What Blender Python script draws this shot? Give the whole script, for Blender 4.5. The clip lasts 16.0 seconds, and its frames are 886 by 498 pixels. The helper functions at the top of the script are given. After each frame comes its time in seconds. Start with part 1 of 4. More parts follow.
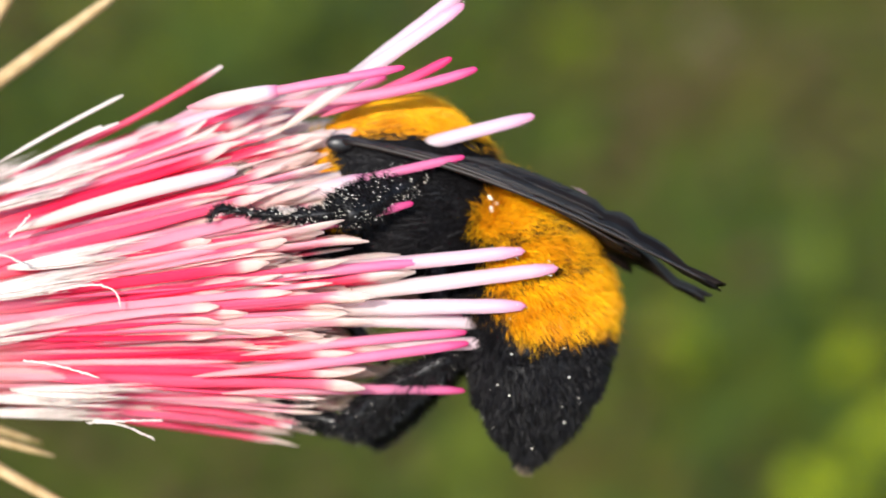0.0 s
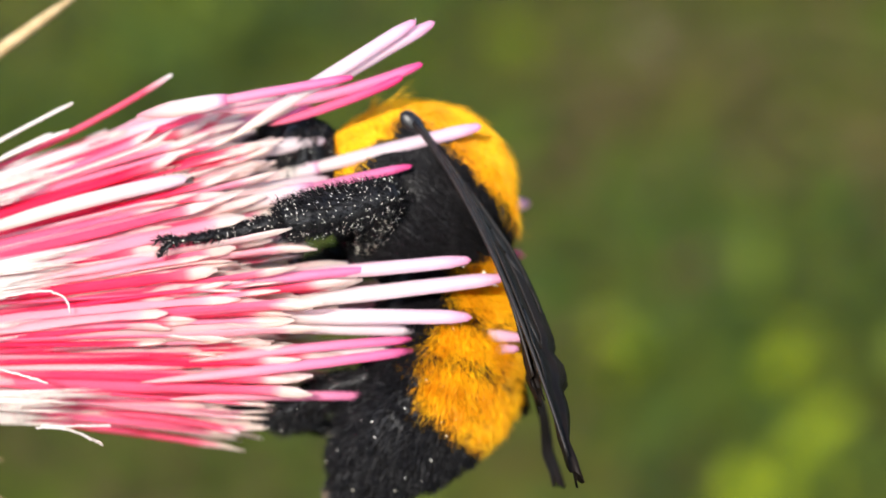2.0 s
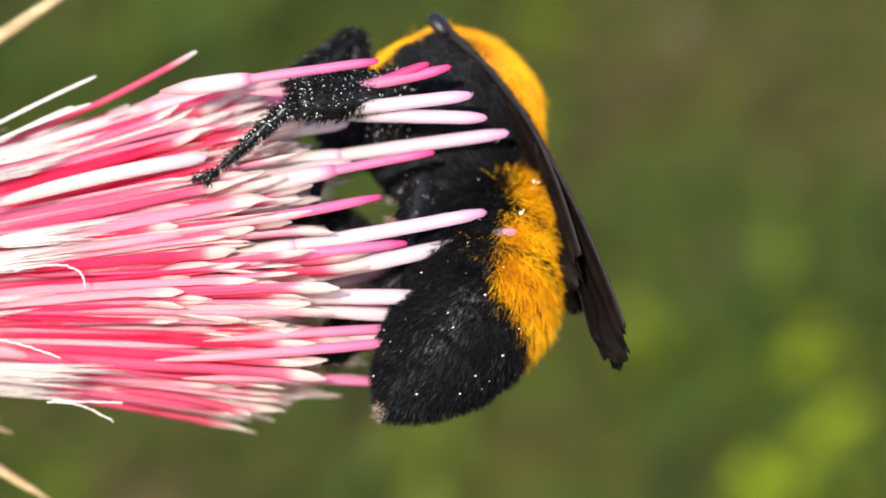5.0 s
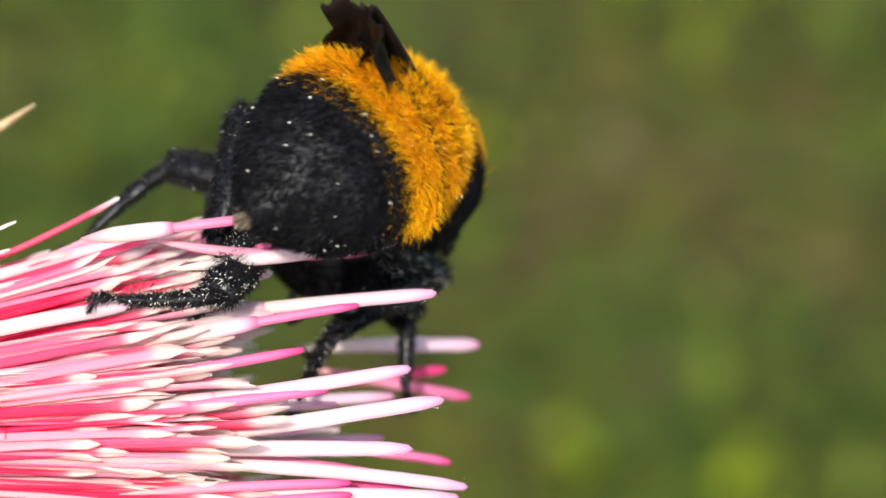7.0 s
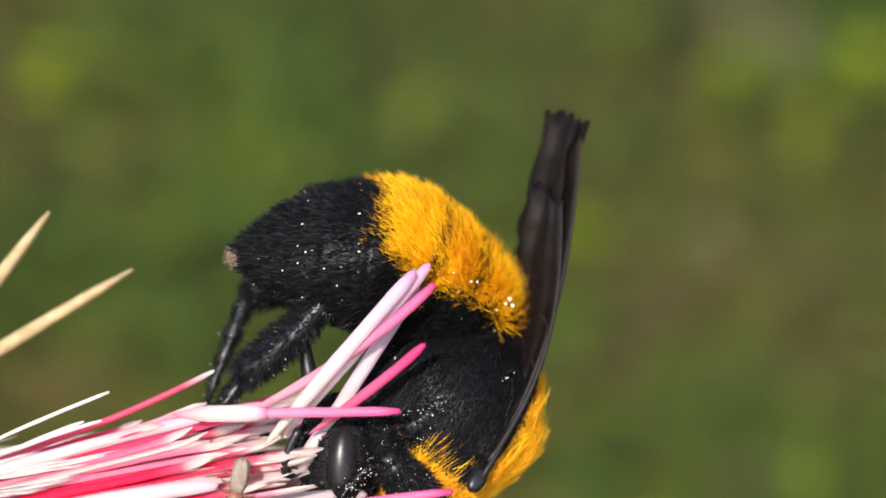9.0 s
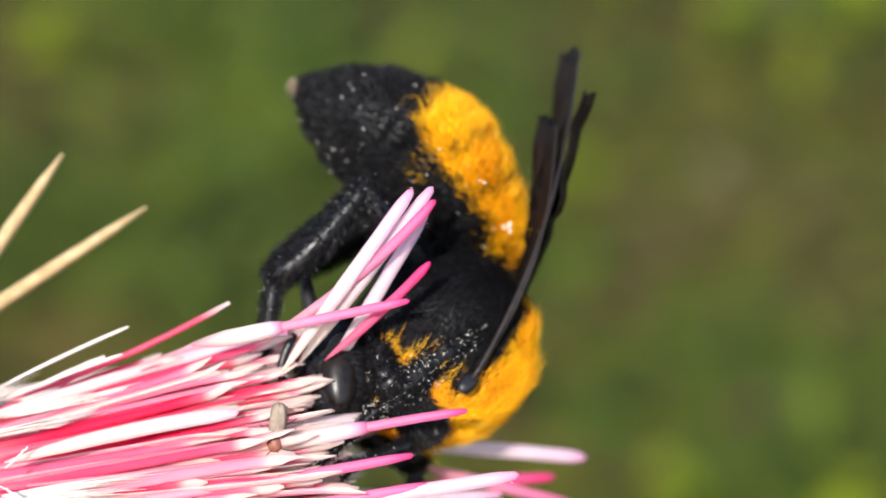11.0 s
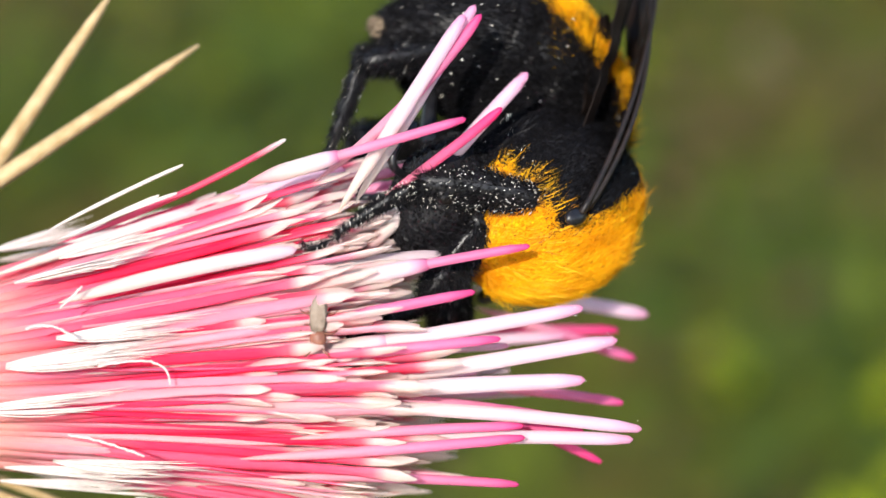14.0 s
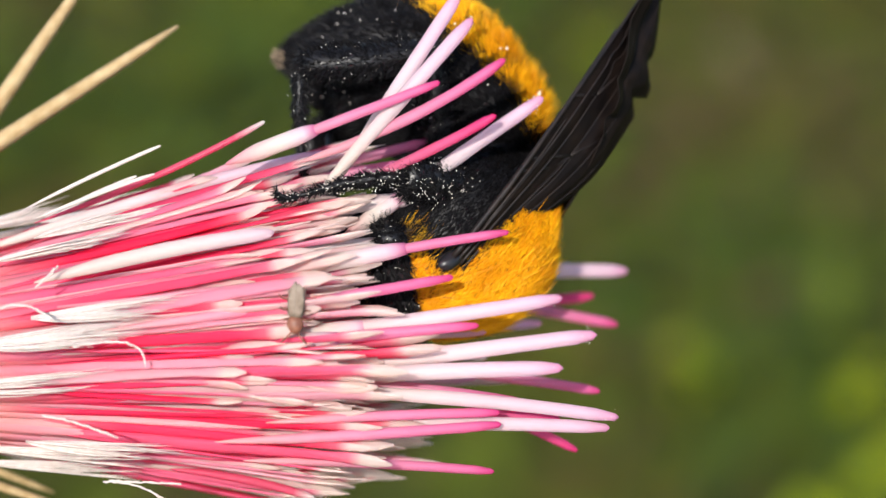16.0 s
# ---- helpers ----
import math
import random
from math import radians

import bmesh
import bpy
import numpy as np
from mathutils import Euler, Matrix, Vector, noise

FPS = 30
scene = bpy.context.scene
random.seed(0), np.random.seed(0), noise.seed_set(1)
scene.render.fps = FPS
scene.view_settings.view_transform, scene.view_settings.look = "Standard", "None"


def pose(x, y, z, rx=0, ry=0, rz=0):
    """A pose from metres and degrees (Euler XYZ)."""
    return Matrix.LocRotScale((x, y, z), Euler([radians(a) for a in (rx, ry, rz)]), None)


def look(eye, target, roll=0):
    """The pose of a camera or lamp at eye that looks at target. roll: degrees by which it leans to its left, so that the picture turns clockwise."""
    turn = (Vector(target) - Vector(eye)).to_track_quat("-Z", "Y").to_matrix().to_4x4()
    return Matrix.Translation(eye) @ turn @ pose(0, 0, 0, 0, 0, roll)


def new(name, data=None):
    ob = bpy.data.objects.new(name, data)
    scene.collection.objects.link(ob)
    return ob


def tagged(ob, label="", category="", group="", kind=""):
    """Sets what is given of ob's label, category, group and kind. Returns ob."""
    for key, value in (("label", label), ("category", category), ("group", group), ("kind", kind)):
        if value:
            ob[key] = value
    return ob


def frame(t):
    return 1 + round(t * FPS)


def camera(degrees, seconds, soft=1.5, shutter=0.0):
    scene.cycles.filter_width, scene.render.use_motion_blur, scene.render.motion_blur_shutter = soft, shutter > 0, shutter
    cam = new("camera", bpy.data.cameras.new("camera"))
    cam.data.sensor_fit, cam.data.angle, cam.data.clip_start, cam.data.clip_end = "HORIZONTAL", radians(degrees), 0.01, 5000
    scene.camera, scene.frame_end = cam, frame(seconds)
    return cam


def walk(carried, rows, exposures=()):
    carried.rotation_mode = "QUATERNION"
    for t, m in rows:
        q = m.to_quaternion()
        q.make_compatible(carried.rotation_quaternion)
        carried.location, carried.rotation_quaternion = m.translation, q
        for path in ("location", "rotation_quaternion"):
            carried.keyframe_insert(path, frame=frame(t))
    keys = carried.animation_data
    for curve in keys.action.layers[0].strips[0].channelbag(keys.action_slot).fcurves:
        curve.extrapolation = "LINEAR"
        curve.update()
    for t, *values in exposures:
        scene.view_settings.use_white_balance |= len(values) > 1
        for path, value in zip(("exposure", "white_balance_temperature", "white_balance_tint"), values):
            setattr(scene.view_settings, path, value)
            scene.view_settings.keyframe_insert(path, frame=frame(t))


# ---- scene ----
# All layout numbers below are in u: one u is 0.025 mm. "Stage" axes: x along the
# flower head, y away from the lens, z across; M0 stands the stage in the world,
# 0.35 m over the ground and tilted so that the lens looks down at 30 degrees.
U = 2.5e-5
M0 = pose(0, 0, 0.35, -30, 0, 0)


def st(x, y, z):
    """A stage point, from u to world metres."""
    return M0 @ Vector((x * U, y * U, z * U))


def eye(x, y, z, yaw, pitch, lean):
    """Camera pose on the stage: place in u, turn to the left, up and clockwise lean in degrees."""
    return M0 @ pose(x * U, y * U, z * U) @ pose(0, 0, 0, 90 + pitch, 0, yaw) @ pose(0, 0, 0, 0, 0, lean)


# ---- camera ----
cam = camera(20.0, 16.0, soft=1.55, shutter=0.5)
cam.data.dof.use_dof = True
cam.data.dof.focus_distance = 4325 * U
cam.data.dof.aperture_fstop = 30.0
walk(cam, [
    (0, eye(44.2, -4585.5, -138.4, -0.258, 0.104, -3.50)),
    (0.5, eye(47.8, -4583.2, -131.0, 0.454, 0.419, -3.50)),
    (1, eye(55.1, -4590.7, -121.2, -0.431, -0.699, -2.70)),
    (1.5, eye(24.8, -4603.6, -132.2, -1.392, 0.539, -3.00)),
    (2, eye(31.5, -4637.0, -121.0, -1.635, -0.001, -3.20)),
    (2.5, eye(33.7, -4647.8, -112.5, -1.500, -0.594, -2.90)),
    (3, eye(32.5, -4681.4, -86.6, -2.212, -1.028, -2.50)),
    (3.5, eye(42.4, -4667.0, -76.4, -1.705, -1.172, -2.60)),
    (5.8, eye(35.1, -4525.5, -92.9, -1.380, 0.291, -0.45)),
    (6, eye(41.9, -4518.6, -57.3, -1.626, 0.550, -0.40)),
    (6.5, eye(56.2, -4525.5, -25.2, -1.861, 1.846, -0.40)),
    (7, eye(60.8, -4534.1, -25.8, -2.586, 2.003, -0.20)),
    (7.5, eye(48.3, -4552.4, -15.4, -2.197, 2.022, -0.35)),
    (8, eye(14.0, -4532.2, 22.5, -0.969, 2.730, -0.20)),
    (8.5, eye(46.2, -4518.7, 58.4, -0.389, 2.219, 0.90)),
    (9, eye(54.9, -4462.1, 164.3, -0.353, 3.705, 1.80)),
    (9.5, eye(43.0, -4414.9, 155.4, -0.147, 3.587, 1.50)),
    (9.7, eye(20.1, -4452.8, 138.1, 0.081, 2.923, 0.60)),
    (11.8, eye(62.1, -4581.2, 129.7, -0.307, 2.222, -0.30)),
    (12, eye(53.0, -4551.1, 117.7, -0.191, 2.049, 0.00)),
    (12.5, eye(25.5, -4489.6, 54.1, 0.210, 1.450, -0.50)),
    (13, eye(28.4, -4479.0, 36.6, 0.320, 0.902, -0.30)),
    (13.5, eye(24.1, -4469.6, 22.6, 0.442, 0.089, -0.50)),
    (14, eye(22.6, -4467.2, 19.3, 0.787, 0.096, -0.80)),
    (14.5, eye(11.2, -4461.1, 11.8, -0.225, 0.237, -0.15)),
    (15, eye(6.5, -4456.1, 6.2, -0.104, -0.037, -0.40)),
    (15.5, eye(-1.6, -4445.7, 5.5, 0.100, -0.074, 0.10)),
    (16, eye(-0.2, -4446.3, 0.6, -0.000, -0.001, 0.00)),
], exposures=[(0, 1.09), (2, 1.2), (3.5, 1.16), (6, 1.14), (7, 1.25), (8, 1.25), (9, 1.1), (9.5, 1.19), (12.5, 1.17), (14, 1.14), (15.5, 1.14), (16, 0.84)])

# ---- light ----
world = bpy.data.worlds.new("sky")
scene.world = world
world.use_nodes = True
wn = world.node_tree.nodes
sky = wn.new("ShaderNodeTexSky")
sky.sky_type, sky.sun_disc = "NISHITA", False
SUN_FROM = (M0.to_3x3() @ Vector((-0.20, -0.96, 0.15))).normalized()
sky.sun_elevation = math.asin(SUN_FROM.z)
sky.sun_rotation = math.atan2(SUN_FROM.x, SUN_FROM.y)
world.node_tree.links.new(sky.outputs[0], wn["Background"].inputs[0])
wn["Background"].inputs[1].default_value = 0.17
sun = new("sun", bpy.data.lights.new("sun", "SUN"))
sun.data.energy, sun.data.angle, sun.data.color = 3.7, radians(0.6), (1.0, 0.95, 0.87)
sun.matrix_world = look(SUN_FROM * 3, (0, 0, 0))


# ---- materials ----
def material(name, rough=0.5, metal=0.0, spec=0.5, sub=0.0):
    m = bpy.data.materials.new(name)
    m.use_nodes = True
    b = m.node_tree.nodes["Principled BSDF"]
    b.inputs["Roughness"].default_value = rough
    b.inputs["Metallic"].default_value = metal
    b.inputs["Specular IOR Level"].default_value = spec
    return m, m.node_tree.nodes, m.node_tree.links, b


def ramp(n, stops, interp="LINEAR"):
    r = n.new("ShaderNodeValToRGB")
    r.color_ramp.interpolation = interp
    e = r.color_ramp.elements
    while len(e) < len(stops):
        e.new(0.5)
    for i, (p, c) in enumerate(stops):
        e[i].position, e[i].color = p, (*c, 1)
    return r


def noise_tex(n, l, scale, detail=4.0, coord="Object"):
    t = n.new("ShaderNodeTexNoise")
    t.inputs["Scale"].default_value, t.inputs["Detail"].default_value = scale, detail
    c = n.new("ShaderNodeTexCoord")
    l.new(c.outputs[coord], t.inputs["Vector"])
    return t


def mix_col(n, l, fac, a, b, blend="MIX"):
    m = n.new("ShaderNodeMix")
    m.data_type, m.blend_type = "RGBA", blend
    for sock, v in ((m.inputs[0], fac), (m.inputs[6], a), (m.inputs[7], b)):
        if isinstance(v, (int, float)):
            sock.default_value = v
        elif isinstance(v, tuple):
            sock.default_value = (*v, 1)
        else:
            l.new(v, sock)
    return m.outputs[2]


def bump(n, l, b, height, strength, distance):
    k = n.new("ShaderNodeBump")
    k.inputs["Strength"].default_value, k.inputs["Distance"].default_value = strength, distance
    l.new(height, k.inputs["Height"])
    l.new(k.outputs[0], b.inputs["Normal"])


def attr(n, name):
    a = n.new("ShaderNodeAttribute")
    a.attribute_name = name
    return a.outputs["Fac"]


def thin_glow(n, l, b, colour, share):
    """Lets daylight through a thin petal or leaf."""
    t = n.new("ShaderNodeBsdfTranslucent")
    if isinstance(colour, tuple):
        t.inputs[0].default_value = (*colour, 1)
    else:
        l.new(colour, t.inputs[0])
    x = n.new("ShaderNodeMixShader")
    x.inputs[0].default_value = share
    l.new(b.outputs[0], x.inputs[1])
    l.new(t.outputs[0], x.inputs[2])
    out = [o for o in n if o.type == "OUTPUT_MATERIAL"][0]
    l.new(x.outputs[0], out.inputs[0])


def streaks(n, l, scale):
    """Fine lengthwise streaks: noise drawn out along local x."""
    c, mp, t = n.new("ShaderNodeTexCoord"), n.new("ShaderNodeMapping"), n.new("ShaderNodeTexNoise")
    mp.inputs["Scale"].default_value = (0.06, 1, 1)
    t.inputs["Scale"].default_value, t.inputs["Detail"].default_value = scale, 3
    l.new(c.outputs["Object"], mp.inputs[0])
    l.new(mp.outputs[0], t.inputs["Vector"])
    return t.outputs[0]


def petal_material(inner=False):
    m, n, l, b = material("petal_inner" if inner else "petal", 0.42, spec=0.3)
    rnd = n.new("ShaderNodeNewGeometry").outputs["Random Per Island"] if inner else n.new("ShaderNodeObjectInfo").outputs["Random"]
    body = ramp(n, [(0.0, (0.95, 0.03, 0.14)), (0.26, (0.94, 0.085, 0.23)), (0.50, (0.91, 0.24, 0.41)),
                    (0.70, (0.88, 0.45, 0.57)), (0.86, (0.89, 0.66, 0.68)), (0.97, (0.88, 0.79, 0.72))])
    l.new(rnd, body.inputs[0])
    a = attr(n, "along")
    foot = ramp(n, [(0.0, (0.90, 0.74, 0.56)), (0.26, (0.91, 0.58, 0.50)), (0.42, (0.90, 0.38, 0.44))])
    l.new(a, foot.inputs[0])
    lo = ramp(n, [(0.30, (0, 0, 0)), (0.52, (1, 1, 1))])
    l.new(a, lo.inputs[0])
    pale = ramp(n, [(0.84, (0, 0, 0)), (0.915, (0.25, 0.25, 0.25)), (0.94, (1, 1, 1))])
    l.new(a, pale.inputs[0])
    c = mix_col(n, l, lo.outputs[0], foot.outputs[0], body.outputs[0])
    tipc = ramp(n, [(0.88, (0.92, 0.50, 0.62)), (0.945, (0.90, 0.81, 0.74))])
    l.new(a, tipc.inputs[0])
    c = mix_col(n, l, pale.outputs[0], c, tipc.outputs[0])
    s = streaks(n, l, 16000)
    c = mix_col(n, l, 0.30, c, mix_col(n, l, s, (0.86, 0.50, 0.60), (1, 1, 1)), "MULTIPLY")
    l.new(c, b.inputs["Base Color"])
    bump(n, l, b, s, 0.6, 5 * U)
    thin_glow(n, l, b, c, 0.72)
    return m


def style_material(name, stops):
    m, n, l, b = material(name, 0.40, spec=0.35)
    r = ramp(n, [(p, tuple(0.91 * q for q in c)) for p, c in stops])
    l.new(attr(n, "along"), r.inputs[0])
    s = streaks(n, l, 14000)
    c = mix_col(n, l, 0.22, r.outputs[0], mix_col(n, l, s, (0.55, 0.35, 0.42), (1, 1, 1)), "MULTIPLY")
    l.new(c, b.inputs["Base Color"])
    bump(n, l, b, s, 0.3, 4 * U)
    thin_glow(n, l, b, c, 0.62)
    return m


def simple_material(name, c1, c2, scale, rough=0.5, spec=0.5, relief=0.3, depth=2.0, glow=0.0):
    m, n, l, b = material(name, rough, spec=spec)
    t = noise_tex(n, l, scale)
    r = ramp(n, [(0.3, c1), (0.7, c2)])
    l.new(t.outputs[0], r.inputs[0])
    l.new(r.outputs[0], b.inputs["Base Color"])
    if relief:
        bump(n, l, b, t.outputs[0], relief, depth * U)
    if glow:
        thin_glow(n, l, b, r.outputs[0], glow)
    return m


def hair_material(name, c1, c2, rough, glow=0.0, spec=0.3, patch=None):
    """Hair that varies from strand to strand and, with patch, in soft wide patches of that colour."""
    m, n, l, b = material(name, rough, spec=spec)
    isl = n.new("ShaderNodeNewGeometry").outputs["Random Per Island"]
    r = ramp(n, [(0.0, c1), (1.0, c2)])
    l.new(isl, r.inputs[0])
    c = r.outputs[0]
    if patch:
        t = noise_tex(n, l, 420, 3)
        k = ramp(n, [(0.42, (0, 0, 0)), (0.66, (0.75, 0.75, 0.75))])
        l.new(t.outputs[0], k.inputs[0])
        c = mix_col(n, l, k.outputs[0], c, patch)
    l.new(c, b.inputs["Base Color"])
    if glow:
        thin_glow(n, l, b, c, glow)
    return m


def wing_material():
    m, n, l, b = material("wing_membrane", 0.55, spec=0.09)
    t = noise_tex(n, l, 900, 5)
    r = ramp(n, [(0.3, (0.004, 0.003, 0.003)), (0.75, (0.013, 0.008, 0.006))])
    l.new(t.outputs[0], r.inputs[0])
    l.new(r.outputs[0], b.inputs["Base Color"])
    bump(n, l, b, noise_tex(n, l, 2600, 3).outputs[0], 0.25, 5 * U)
    thin_glow(n, l, b, (0.03, 0.014, 0.007), 0.15)
    return m


PETAL = petal_material()
PETAL_INNER = petal_material(True)
STYLE_PALE = style_material("style_pale", [(0.0, (0.90, 0.80, 0.68)), (0.5, (0.91, 0.78, 0.80)), (0.85, (0.90, 0.66, 0.77)), (0.96, (0.88, 0.42, 0.62))])
STYLE_PINK = style_material("style_pink", [(0.0, (0.90, 0.52, 0.52)), (0.5, (0.90, 0.36, 0.54)), (0.85, (0.88, 0.22, 0.46)), (0.97, (0.84, 0.06, 0.30))])
STYLE_HOT = style_material("style_hot", [(0.0, (0.88, 0.24, 0.36)), (0.6, (0.88, 0.16, 0.36)), (0.9, (0.84, 0.07, 0.28)), (1.0, (0.78, 0.03, 0.22))])
ANTHER = style_material("anther", [(0.0, (0.88, 0.40, 0.46)), (0.35, (0.90, 0.70, 0.66)), (0.6, (0.92, 0.86, 0.78)), (0.88, (0.90, 0.74, 0.80)), (0.95, (0.88, 0.50, 0.66)), (1.0, (0.84, 0.28, 0.52))])
STYLE_WHITE = style_material("style_white", [(0.0, (0.86, 0.72, 0.64)), (0.6, (0.84, 0.77, 0.73)), (0.97, (0.86, 0.68, 0.74))])
STYLE_RED = style_material("style_red", [(0.0, (0.80, 0.10, 0.20)), (0.80, (0.80, 0.12, 0.22)), (0.93, (0.92, 0.84, 0.80))])
PAPPUS = simple_material("pappus_hair", (0.70, 0.60, 0.56), (0.78, 0.72, 0.68), 4000, 0.5, 0.25, 0, glow=0.5)
STRAW = simple_material("dry_spine", (0.26, 0.17, 0.075), (0.38, 0.28, 0.15), 1500, 0.6, 0.2, 0.4, 4)
BRACT = simple_material("bract", (0.10, 0.13, 0.045), (0.30, 0.26, 0.11), 700, 0.6, 0.3, 0.4, 8)
STEM = simple_material("stem_green", (0.08, 0.11, 0.04), (0.18, 0.20, 0.09), 300, 0.6, 0.3, 0.4, 12)
CHITIN = simple_material("black_shell", (0.004, 0.004, 0.005), (0.012, 0.011, 0.012), 1800, 0.36, 0.35, 0.35, 3)
EYE = simple_material("bee_eye", (0.004, 0.0035, 0.0035), (0.012, 0.009, 0.008), 5000, 0.3, 0.2, 0.25, 1.5)
SHELL = simple_material("matt_black_shell", (0.004, 0.004, 0.005), (0.010, 0.009, 0.010), 1800, 0.5, 0.25, 0.4, 4)
HAIR_YELLOW = hair_material("yellow_hair", (0.78, 0.34, 0.002), (0.92, 0.54, 0.008), 0.55, 0.30, 0.25, (0.62, 0.22, 0.001))
UNDERFUR = simple_material("yellow_underfur", (0.50, 0.22, 0.002), (0.72, 0.36, 0.005), 6000, 0.9, 0.1, 0.6, 6)
HAIR_BLACK = hair_material("black_hair", (0.0025, 0.0025, 0.003), (0.009, 0.008, 0.009), 0.5, spec=0.13)
TUFT = simple_material("brown_tuft", (0.10, 0.07, 0.045), (0.30, 0.23, 0.16), 5000, 0.8, 0.15, 0.3, 2)
WING = wing_material()
VEIN = simple_material("wing_vein", (0.005, 0.004, 0.004), (0.016, 0.010, 0.008), 2000, 0.5, 0.25, 0.2, 2)
POLLEN = simple_material("pollen", (0.78, 0.72, 0.60), (0.94, 0.91, 0.84), 6000, 0.8, 0.2, 0.3, 1)
BUG_HEAD = simple_material("bug_head", (0.11, 0.04, 0.025), (0.20, 0.08, 0.05), 3000, 0.5, 0.3, 0.3, 2)
BUG = simple_material("bug_body", (0.13, 0.095, 0.07), (0.23, 0.18, 0.14), 2500, 0.75, 0.15, 0.4, 2)


# ---- mesh helpers ----
def mesh_from(name, verts, faces, mat, along=None, smooth=True):
    me = bpy.data.meshes.new(name)
    me.from_pydata([tuple(v) for v in np.asarray(verts) * U], [], faces)
    if smooth:
        me.polygons.foreach_set("use_smooth", [True] * len(me.polygons))
    if along is not None:
        a = me.attributes.new("along", "FLOAT", "POINT")
        a.data.foreach_set("value", np.asarray(along, dtype=np.float32))
    me.materials.append(mat)
    me.update()
    return me


def part(name, me, parent, m=None, label="", kind=""):
    ob = new(name, me)
    ob.parent = parent
    if m is not None:
        ob.matrix_basis = m
    return tagged(ob, label=label, kind=kind)


def frames_along(pts):
    """Side and up vectors that do not twist along a path."""
    pts = np.asarray(pts, float)
    tan = np.gradient(pts, axis=0)
    tan /= np.linalg.norm(tan, axis=1)[:, None]
    ref = np.array([0, 0, 1.0]) if abs(tan[0][2]) < 0.9 else np.array([0, 1.0, 0])
    side = np.cross(ref, tan[0])
    out = []
    for t in tan:
        side = side - t * side.dot(t)
        side /= np.linalg.norm(side)
        out.append((side.copy(), np.cross(t, side)))
    return pts, out


def tube(pts, radii, sides=8, flat=1.0, wobble=0.0, seed=0, ribs=0.0):
    """A closed tube along pts; flat squeezes it across. Returns verts, faces, along."""
    rng = np.random.RandomState(seed)
    pts, fr = frames_along(pts)
    n = len(pts)
    v, a = [], []
    for i in range(n):
        s, u = fr[i]
        for j in range(sides):
            w = 2 * math.pi * j / sides
            r = radii[i] * (1 + wobble * rng.uniform(-1, 1)) * (1 + ribs * (j % 2))
            v.append(pts[i] + s * math.cos(w) * r + u * math.sin(w) * r * flat)
            a.append(i / (n - 1))
    f = [[i * sides + j, i * sides + (j + 1) % sides, (i + 1) * sides + (j + 1) % sides, (i + 1) * sides + j]
         for i in range(n - 1) for j in range(sides)]
    f.append(list(range(sides))[::-1])
    f.append([(n - 1) * sides + j for j in range(sides)])
    return np.array(v), f, np.array(a)


def join(*bits):
    """Joins (verts, faces, along) lists into one."""
    v, f, a, k = [], [], [], 0
    for bit in bits:
        v.append(bit[0])
        f += [[i + k for i in q] for q in bit[1]]
        a.append(bit[2])
        k += len(bit[0])
    return np.concatenate(v), f, np.concatenate(a)


def bez(p0, p1, p2, p3, n):
    t = np.linspace(0, 1, n)[:, None]
    p0, p1, p2, p3 = (np.asarray(p, float) for p in (p0, p1, p2, p3))
    return (1 - t) ** 3 * p0 + 3 * t * (1 - t) ** 2 * p1 + 3 * t * t * (1 - t) * p2 + t ** 3 * p3


def ellipsoid(c, r, nu=28, nv=18, lump=0.0, seed=0):
    v, f = [], []
    c = np.asarray(c, float)
    for i in range(nv + 1):
        th = math.pi * i / nv
        for j in range(nu):
            ph = 2 * math.pi * j / nu
            d = np.array([math.cos(th), math.sin(th) * math.cos(ph), math.sin(th) * math.sin(ph)])
            k = 1 + lump * noise.noise(Vector(d * 2.2 + seed))
            v.append(c + d * r * k)
    for i in range(nv):
        for j in range(nu):
            a, b2 = i * nu + j, i * nu + (j + 1) % nu
            f.append([a, b2, b2 + nu, a + nu])
    return np.array(v), f, np.zeros(len(v))


def lathe(profile, sy=1.0, sz=1.0, sides=36):
    """Body of revolution round -x: profile of (x, radius), squeezed in y and z."""
    v, f = [], []
    for x, r in profile:
        for j in range(sides):
            w = 2 * math.pi * j / sides
            v.append((x, r * sy * math.cos(w), r * sz * math.sin(w)))
    n = len(profile)
    for i in range(n - 1):
        for j in range(sides):
            a, b2 = i * sides + j, i * sides + (j + 1) % sides
            f.append([a, a + sides, b2 + sides, b2])
    f.append(list(range(sides)))
    f.append([(n - 1) * sides + j for j in range(sides)][::-1])
    return np.array(v, float), f, np.zeros(len(v))


def surface_points(verts, faces, count, rng):
    """Random points with normals on a mesh, evenly over its area."""
    tri = []
    for q in faces:
        for i in range(1, len(q) - 1):
            tri.append((q[0], q[i], q[i + 1]))
    tri = np.array(tri)
    a, b2, c = verts[tri[:, 0]], verts[tri[:, 1]], verts[tri[:, 2]]
    nrm = np.cross(b2 - a, c - a)
    area = np.linalg.norm(nrm, axis=1)
    pick = rng.choice(len(tri), count, p=area / area.sum())
    u, w = rng.rand(count, 1), rng.rand(count, 1)
    flip = (u + w) > 1
    u, w = np.where(flip, 1 - u, u), np.where(flip, 1 - w, w)
    p = a[pick] + u * (b2[pick] - a[pick]) + w * (c[pick] - a[pick])
    return p, nrm[pick] / np.maximum(area[pick], 1e-9)[:, None]


